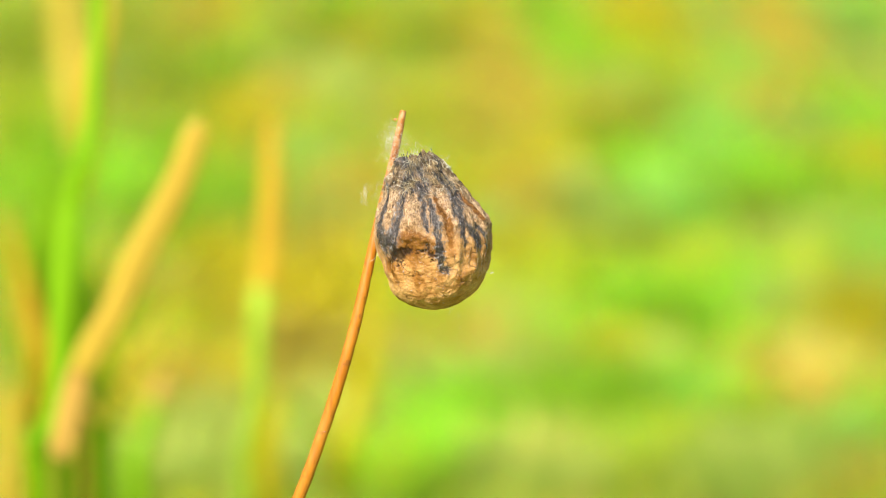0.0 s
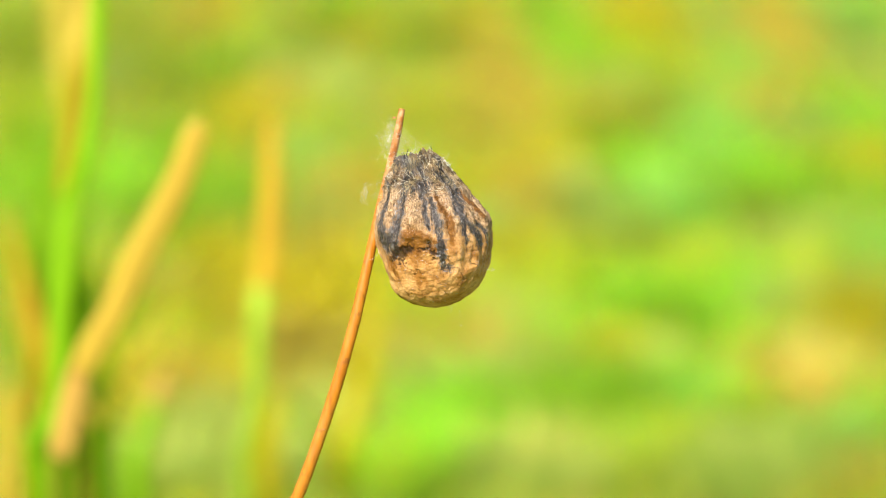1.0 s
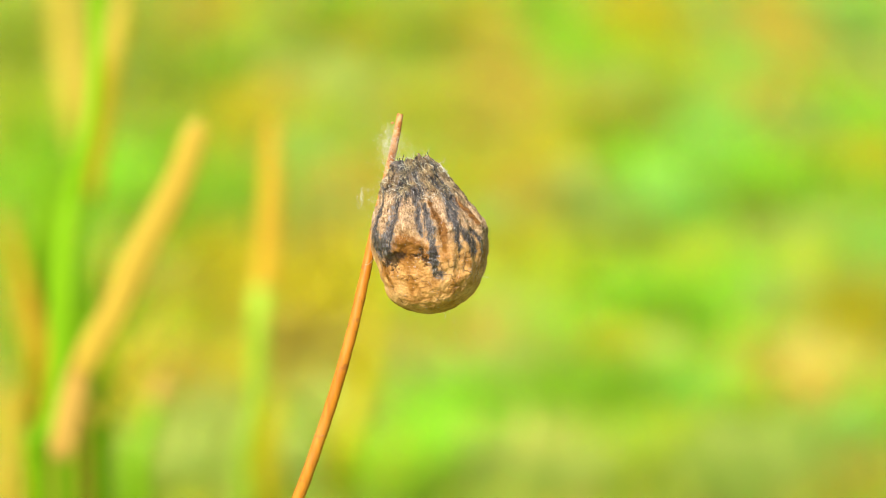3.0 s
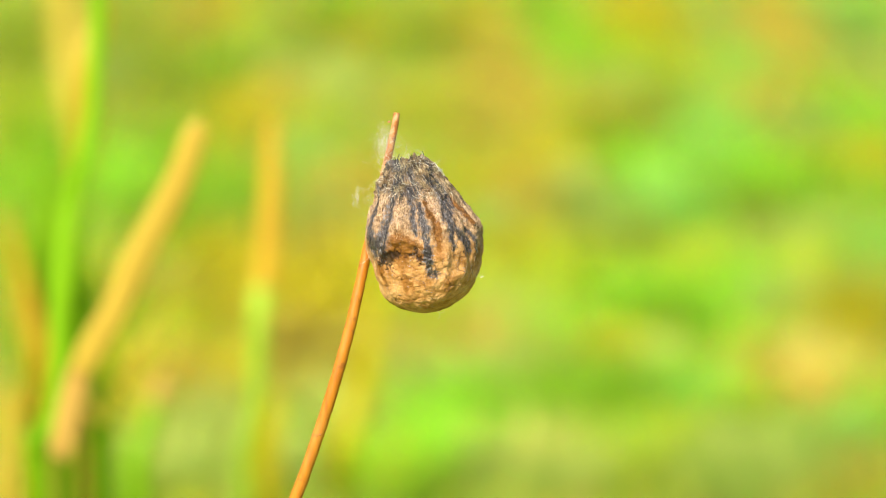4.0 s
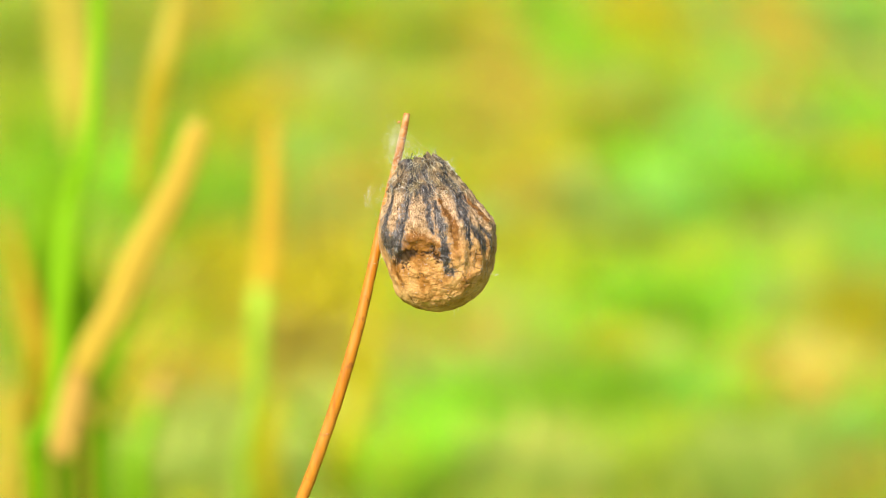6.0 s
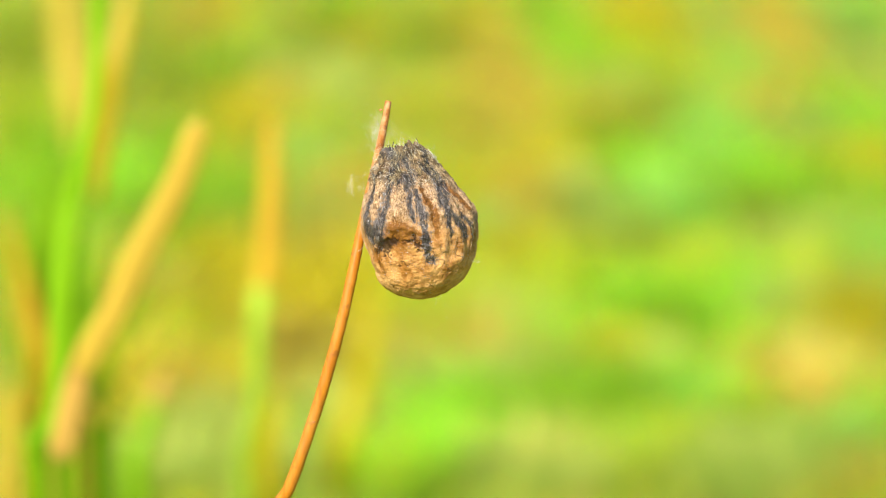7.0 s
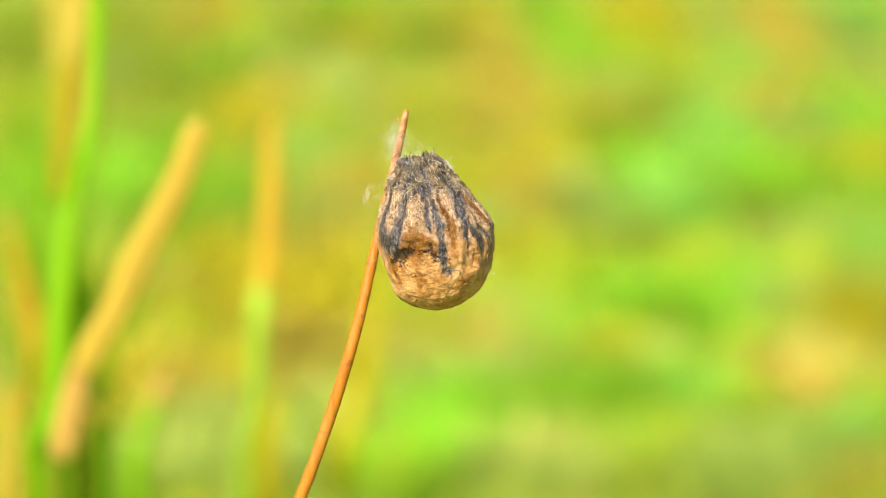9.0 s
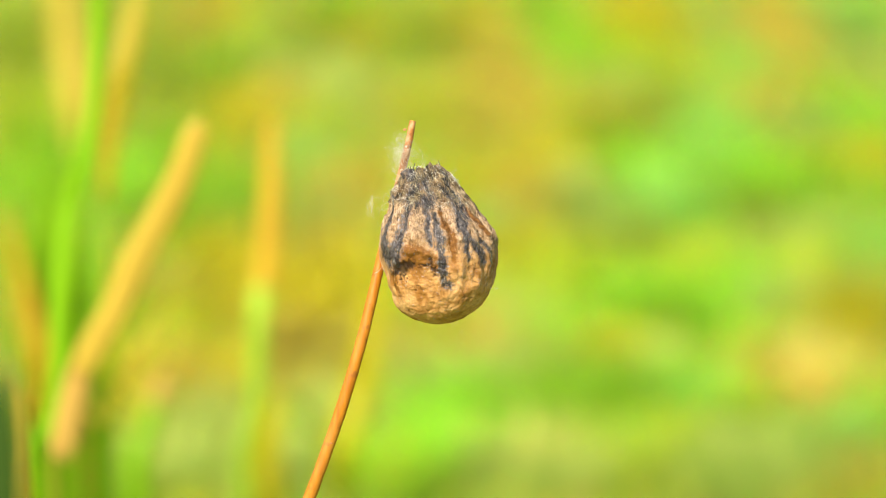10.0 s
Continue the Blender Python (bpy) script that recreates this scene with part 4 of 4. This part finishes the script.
    for _ in range(60):
        p = Vector((6.1 + rnd.uniform(-0.2, 0.9), -1.4 + rnd.gauss(0, 0.3), -7.2 + rnd.gauss(0, 0.25)))
        p.z -= (p.x - 6.1) * 1.5
        tuft.append(curl(rnd, p, (0.5, rnd.gauss(0, 0.3), -1), rnd.uniform(0.4, 1.0), 0.75))
    threads("silk_tuft", tuft, 0.046, SILK, sac, "small cream tuft of silk")
    stray = [curl(rnd, (12.2, -3, -23.2), (1, 0, 0.25), 1.1, 0.1), curl(rnd, (11.0, -4, -22.0), (0.8, 0, -1), 2.2, 0.12),
             curl(rnd, (7.0, -2.5, -28.4), (0.6, 0, -0.6), 1.3, 0.45), curl(rnd, (6.6, -2.5, -28.3), (1, 0, -0.5), 1.5, 0.4),
             curl(rnd, (8.2, -2.5, -29.0), (0.1, 0, -1), 1.0, 0.03), curl(rnd, (-3.6, -0.5, -20), (0.2, 0, -1), 2.2, 0.2)]
    threads("stray_threads", stray, 0.014, SILK, sac, "single stray silk threads")
    threads("silk_fleck", [[Vector((12.9, -3, -23.3)), Vector((13.4, -3, -23.1))], [Vector((8.35, -2.5, -31.25)), Vector((8.5, -2.5, -31.35))]], 0.05, SILK, sac)


egg_sac = make_sac()
make_silk(egg_sac)

STALK_SWAY = [
    (0, pose(-0.00599, 0.3625, 0.54329, -15, 0.00, 0)),
    (0.2, pose(-0.00557, 0.36248, 0.54346, -15, 0.13, 0)),
    (0.4, pose(-0.00498, 0.36272, 0.54367, -15, 0.32, 0)),
    (0.5, pose(-0.00534, 0.36368, 0.54321, -15, 0.21, 0)),
    (0.6, pose(-0.00591, 0.36248, 0.54338, -15, 0.03, 0)),
    (0.8, pose(-0.00666, 0.3624, 0.54322, -15, -0.21, 0)),
    (1, pose(-0.00617, 0.36316, 0.5434, -15, -0.06, 0)),
    (1.2, pose(-0.00658, 0.36284, 0.54373, -15, -0.19, 0)),
    (1.4, pose(-0.0065, 0.36258, 0.54361, -15, -0.16, 0)),
    (1.5, pose(-0.00599, 0.36257, 0.54344, -15, 0.00, 0)),
    (1.6, pose(-0.00566, 0.36282, 0.54339, -15, 0.11, 0)),
    (1.8, pose(-0.00667, 0.36298, 0.5437, -15, -0.22, 0)),
    (2, pose(-0.0069, 0.36221, 0.54352, -15, -0.29, 0)),
    (2.2, pose(-0.00675, 0.36266, 0.54343, -15, -0.24, 0)),
    (2.4, pose(-0.00709, 0.36275, 0.54366, -15, -0.35, 0)),
    (2.5, pose(-0.00699, 0.36265, 0.54326, -15, -0.32, 0)),
    (2.6, pose(-0.00657, 0.36178, 0.5431, -15, -0.19, 0)),
    (2.7, pose(-0.0064, 0.36157, 0.5428, -15, -0.13, 0)),
    (3.8, pose(-0.0065, 0.36292, 0.54354, -15, -0.16, 0)),
    (4, pose(-0.0069, 0.36219, 0.54301, -15, -0.29, 0)),
    (4.1, pose(-0.00733, 0.36223, 0.543, -15, -0.43, 0)),
    (4.2, pose(-0.00784, 0.36239, 0.5434, -15, -0.59, 0)),
    (4.3, pose(-0.00717, 0.3625, 0.54329, -15, -0.38, 0)),
    (4.4, pose(-0.0059, 0.3618, 0.54301, -15, 0.03, 0)),
    (4.5, pose(-0.00449, 0.3623, 0.54248, -15, 0.48, 0)),
    (4.6, pose(-0.00447, 0.36175, 0.5425, -15, 0.49, 0)),
    (4.7, pose(-0.00633, 0.36243, 0.54322, -15, -0.11, 0)),
    (4.8, pose(-0.00776, 0.36285, 0.54356, -15, -0.57, 0)),
    (4.9, pose(-0.00734, 0.36243, 0.54322, -15, -0.43, 0)),
    (5, pose(-0.00581, 0.36109, 0.54274, -15, 0.06, 0)),
    (5.2, pose(-0.00481, 0.36221, 0.54275, -15, 0.38, 0)),
    (5.4, pose(-0.006, 0.36316, 0.54375, -15, -0.00, 0)),
    (5.5, pose(-0.00575, 0.3632, 0.54305, -15, 0.08, 0)),
    (5.6, pose(-0.00556, 0.36195, 0.54298, -15, 0.14, 0)),
    (5.7, pose(-0.0054, 0.36206, 0.54287, -15, 0.19, 0)),
    (6.8, pose(-0.00659, 0.36337, 0.54405, -15, -0.19, 0)),
    (7, pose(-0.00818, 0.36386, 0.54445, -15, -0.70, 0)),
    (7.1, pose(-0.00786, 0.36349, 0.54437, -15, -0.60, 0)),
    (7.2, pose(-0.00684, 0.36326, 0.54442, -15, -0.27, 0)),
    (7.3, pose(-0.00626, 0.36349, 0.54437, -15, -0.09, 0)),
    (7.4, pose(-0.00659, 0.36346, 0.54455, -15, -0.19, 0)),
    (7.5, pose(-0.00693, 0.36432, 0.54452, -15, -0.30, 0)),
    (7.6, pose(-0.00701, 0.36362, 0.5446, -15, -0.33, 0)),
    (7.8, pose(-0.00567, 0.36371, 0.54441, -15, 0.10, 0)),
    (8, pose(-0.00585, 0.36456, 0.54396, -15, 0.04, 0)),
    (8.2, pose(-0.00919, 0.36308, 0.54437, -15, -1.02, 0)),
    (8.4, pose(-0.00599, 0.36283, 0.54382, -15, 0.00, 0)),
    (8.5, pose(-0.00554, 0.36566, 0.54382, -15, 0.14, 0)),
    (8.6, pose(-0.00685, 0.36412, 0.54467, -15, -0.28, 0)),
    (8.8, pose(-0.00793, 0.36275, 0.54418, -15, -0.62, 0)),
    (9, pose(-0.00558, 0.36245, 0.5433, -15, 0.13, 0)),
    (9.2, pose(-0.00769, 0.36353, 0.54444, -15, -0.54, 0)),
    (9.3, pose(-0.00566, 0.36275, 0.54383, -15, 0.11, 0)),
    (9.4, pose(-0.00422, 0.36198, 0.54331, -15, 0.57, 0)),
    (9.5, pose(-0.00425, 0.36273, 0.54324, -15, 0.56, 0)),
    (9.6, pose(-0.00583, 0.36283, 0.54382, -15, 0.05, 0)),
    (9.7, pose(-0.00751, 0.36324, 0.54442, -15, -0.49, 0)),
    (9.8, pose(-0.00692, 0.36259, 0.54387, -15, -0.30, 0)),
    (9.9, pose(-0.00547, 0.36083, 0.54287, -15, 0.17, 0)),
    (10, pose(-0.00455, 0.35984, 0.54233, -15, 0.46, 0)),
]
SWAY = [
    (0, pose(-0.00599, 0.3625, 0.54329, -15, -0, 0)),
    (0.2, pose(-0.00556, 0.36244, 0.54346, -14.56, 0.27, 1.26)),
    (0.4, pose(-0.00496, 0.36279, 0.54364, -15.06, 0.69, 4.33)),
    (0.5, pose(-0.00529, 0.36445, 0.54311, -14.29, -0.15, 1.49)),
    (0.6, pose(-0.00591, 0.36245, 0.54337, -14.67, -0.07, -0.73)),
    (0.8, pose(-0.00668, 0.36234, 0.54323, -14.81, -0.4, -2.64)),
    (1, pose(-0.00611, 0.36355, 0.54328, -14.79, -0.3, 1.05)),
    (1.2, pose(-0.00658, 0.36298, 0.54369, -14.84, 0.11, 0.54)),
    (1.4, pose(-0.00649, 0.36257, 0.54359, -14.49, 0.36, 1.8)),
    (1.5, pose(-0.00601, 0.3626, 0.54348, -15.17, -0.12, 0.44)),
    (1.6, pose(-0.00565, 0.36301, 0.54337, -15.89, 0.23, 2.15)),
    (1.8, pose(-0.00666, 0.36321, 0.54366, -15.46, 0.26, 2)),
    (2, pose(-0.007, 0.36198, 0.54354, -15.33, 0.27, -0.13)),
    (2.2, pose(-0.00674, 0.36274, 0.54341, -15.22, 0.23, 1.64)),
    (2.4, pose(-0.00708, 0.36285, 0.54363, -14.83, 0.25, 1.39)),
    (2.5, pose(-0.00705, 0.36275, 0.54324, -14.91, 0.03, -0.28)),
    (2.6, pose(-0.00657, 0.36134, 0.54315, -13.47, 0.04, -1.25)),
    (2.7, pose(-0.00641, 0.36107, 0.54287, -13.67, -0.33, -3.34)),
    (3.8, pose(-0.00649, 0.36315, 0.54351, -15.82, 0.32, 2.67)),
    (4, pose(-0.00705, 0.36203, 0.54299, -14.29, -0.04, -2.61)),
    (4.1, pose(-0.00733, 0.36212, 0.54303, -14.33, -0.07, -1.93)),
    (4.2, pose(-0.00784, 0.3623, 0.5434, -14.36, -0.11, -1.25)),
    (4.3, pose(-0.00717, 0.36191, 0.54345, -14.18, 0.23, 0.69)),
    (4.4, pose(-0.00588, 0.3614, 0.54307, -13.99, 0.57, 2.63)),
    (4.5, pose(-0.00456, 0.36229, 0.54243, -14.01, 0.05, -1.08)),
    (4.6, pose(-0.00447, 0.36142, 0.54259, -14.94, -0.09, -0.63)),
    (4.7, pose(-0.00633, 0.36228, 0.54326, -15.22, 0.09, 0.73)),
    (4.8, pose(-0.00775, 0.36304, 0.54353, -15.5, 0.27, 2.1)),
    (4.9, pose(-0.00733, 0.36172, 0.54341, -14.96, 0.37, 0.02)),
    (5, pose(-0.00594, 0.36026, 0.54278, -14.45, 0.46, -2.06)),
    (5.2, pose(-0.00482, 0.36212, 0.54279, -15.59, -0.38, -1.83)),
    (5.4, pose(-0.00599, 0.3635, 0.54369, -16.07, 0.41, 3.36)),
    (5.5, pose(-0.00577, 0.36371, 0.54304, -14.38, -0.29, -0.32)),
    (5.6, pose(-0.00557, 0.36165, 0.54302, -14.19, -0.19, -1.91)),
    (5.7, pose(-0.0054, 0.36186, 0.54291, -14.84, -0.12, -0.86)),
    (6.8, pose(-0.00659, 0.36379, 0.54396, -15.69, 0.23, 1.97)),
    (7, pose(-0.00817, 0.36451, 0.54428, -14.32, -0.38, 0.41)),
    (7.1, pose(-0.00786, 0.36401, 0.54424, -14.43, 0.13, 1.98)),
    (7.2, pose(-0.00682, 0.36354, 0.54432, -14.53, 0.64, 3.55)),
    (7.3, pose(-0.00626, 0.36368, 0.54432, -14.67, 0.65, 3.7)),
    (7.4, pose(-0.00658, 0.36385, 0.54443, -14.81, 0.65, 3.86)),
    (7.5, pose(-0.00679, 0.36523, 0.54424, -14.78, -0.2, 2.31)),
    (7.6, pose(-0.007, 0.3641, 0.54448, -15.13, 0.6, 3.81)),
    (7.8, pose(-0.00565, 0.36429, 0.54429, -16.16, 0.66, 4.95)),
    (8, pose(-0.00569, 0.36576, 0.54377, -13.97, -0.06, 2.67)),
    (8.2, pose(-0.00921, 0.36326, 0.54427, -13.82, -0.29, -2.92)),
    (8.4, pose(-0.00597, 0.36295, 0.54378, -15.01, 0.72, 4.47)),
    (8.5, pose(-0.00529, 0.36758, 0.54345, -13.68, -0.49, 4.29)),
    (8.6, pose(-0.00684, 0.36491, 0.54452, -17.04, 0.8, 6.43)),
    (8.8, pose(-0.00791, 0.36275, 0.54412, -13.63, 0.63, 2.67)),
    (9, pose(-0.00561, 0.3624, 0.54325, -14.72, 0.37, 0.55)),
    (9.2, pose(-0.00766, 0.36399, 0.54434, -15.77, 0.96, 6.53)),
    (9.3, pose(-0.00563, 0.36282, 0.5438, -14.68, 0.71, 4.13)),
    (9.4, pose(-0.00419, 0.36164, 0.54335, -13.86, 0.77, 3.77)),
    (9.5, pose(-0.00416, 0.36288, 0.54316, -14.34, 0.18, 0.83)),
    (9.6, pose(-0.0058, 0.36295, 0.54378, -15.01, 0.72, 4.46)),
    (9.7, pose(-0.00748, 0.36352, 0.54433, -15.11, 1.15, 7.16)),
    (9.8, pose(-0.00689, 0.36255, 0.54384, -14.04, 0.66, 3.24)),
    (9.9, pose(-0.00545, 0.35983, 0.54299, -11.86, 0.56, 0.27)),
    (10, pose(-0.00464, 0.35828, 0.54248, -14.52, 0.98, -2.67)),
]
LEAF_SWAY = [
    (0, pose(-0.1240, 0.8200, 0, 0, 0.37, 0)),
    (0.2, pose(-0.1240, 0.8200, 0, 0, 0.00, 0)),
    (0.4, pose(-0.1240, 0.8200, 0, 0, -0.28, 0)),
    (0.8, pose(-0.1240, 0.8200, 0, 0, -0.22, 0)),
    (1.2, pose(-0.1240, 0.8200, 0, 0, -0.37, 0)),
    (1.6, pose(-0.1240, 0.8200, 0, 0, -0.37, 0)),
    (2, pose(-0.1240, 0.8200, 0, 0, 0.00, 0)),
    (2.2, pose(-0.1240, 0.8200, 0, 0, 0.30, 0)),
    (2.4, pose(-0.1240, 0.8200, 0, 0, 0.78, 0)),
    (2.7, pose(-0.1240, 0.8200, 0, 0, 1.08, 0)),
    (3.3, pose(-0.1240, 0.8200, 0, 0, 0.56, 0)),
    (3.8, pose(-0.1240, 0.8200, 0, 0, 0.30, 0)),
    (4, pose(-0.1240, 0.8200, 0, 0, 0.11, 0)),
    (4.2, pose(-0.1240, 0.8200, 0, 0, 0.09, 0)),
    (4.4, pose(-0.1240, 0.8200, 0, 0, 0.30, 0)),
    (4.6, pose(-0.1240, 0.8200, 0, 0, 0.95, 0)),
    (4.8, pose(-0.1240, 0.8200, 0, 0, 0.82, 0)),
    (5, pose(-0.1240, 0.8200, 0, 0, 0.82, 0)),
    (5.2, pose(-0.1240, 0.8200, 0, 0, 0.80, 0)),
    (5.4, pose(-0.1240, 0.8200, 0, 0, 0.97, 0)),
    (5.6, pose(-0.1240, 0.8200, 0, 0, 2.27, 0)),
    (5.7, pose(-0.1240, 0.8200, 0, 0, 2.88, 0)),
    (6.2, pose(-0.1240, 0.8200, 0, 0, 2.60, 0)),
    (6.8, pose(-0.1240, 0.8200, 0, 0, 1.75, 0)),
    (7, pose(-0.1240, 0.8200, 0, 0, 1.06, 0)),
    (7.2, pose(-0.1240, 0.8200, 0, 0, 0.09, 0)),
    (7.4, pose(-0.1240, 0.8200, 0, 0, -0.52, 0)),
    (7.8, pose(-0.1240, 0.8200, 0, 0, -0.59, 0)),
    (8.2, pose(-0.1240, 0.8200, 0, 0, -0.63, 0)),
    (8.6, pose(-0.1240, 0.8200, 0, 0, -0.63, 0)),
    (9, pose(-0.1240, 0.8200, 0, 0, -0.56, 0)),
    (9.4, pose(-0.1240, 0.8200, 0, 0, -0.22, 0)),
    (9.6, pose(-0.1240, 0.8200, 0, 0, 0.30, 0)),
    (9.8, pose(-0.1240, 0.8200, 0, 0, 0.93, 0)),
    (10, pose(-0.1240, 0.8200, 0, 0, 1.36, 0)),
]


NEAR_SWAY = [(t, pose(x, 0.20, 0.556, 0, 0, 0)) for t, x in ((0, -0.0480), (9.2, -0.0480), (9.5, -0.0448), (9.6, -0.0434), (9.7, -0.0419), (9.8, -0.0403), (9.9, -0.0386), (10, -0.0374))]


def motions():
    walk(rush_stalk, STALK_SWAY)
    walk(egg_sac, SWAY)
    walk(swaying_leaf, LEAF_SWAY)
    walk(near_leaf, NEAR_SWAY)


motions()
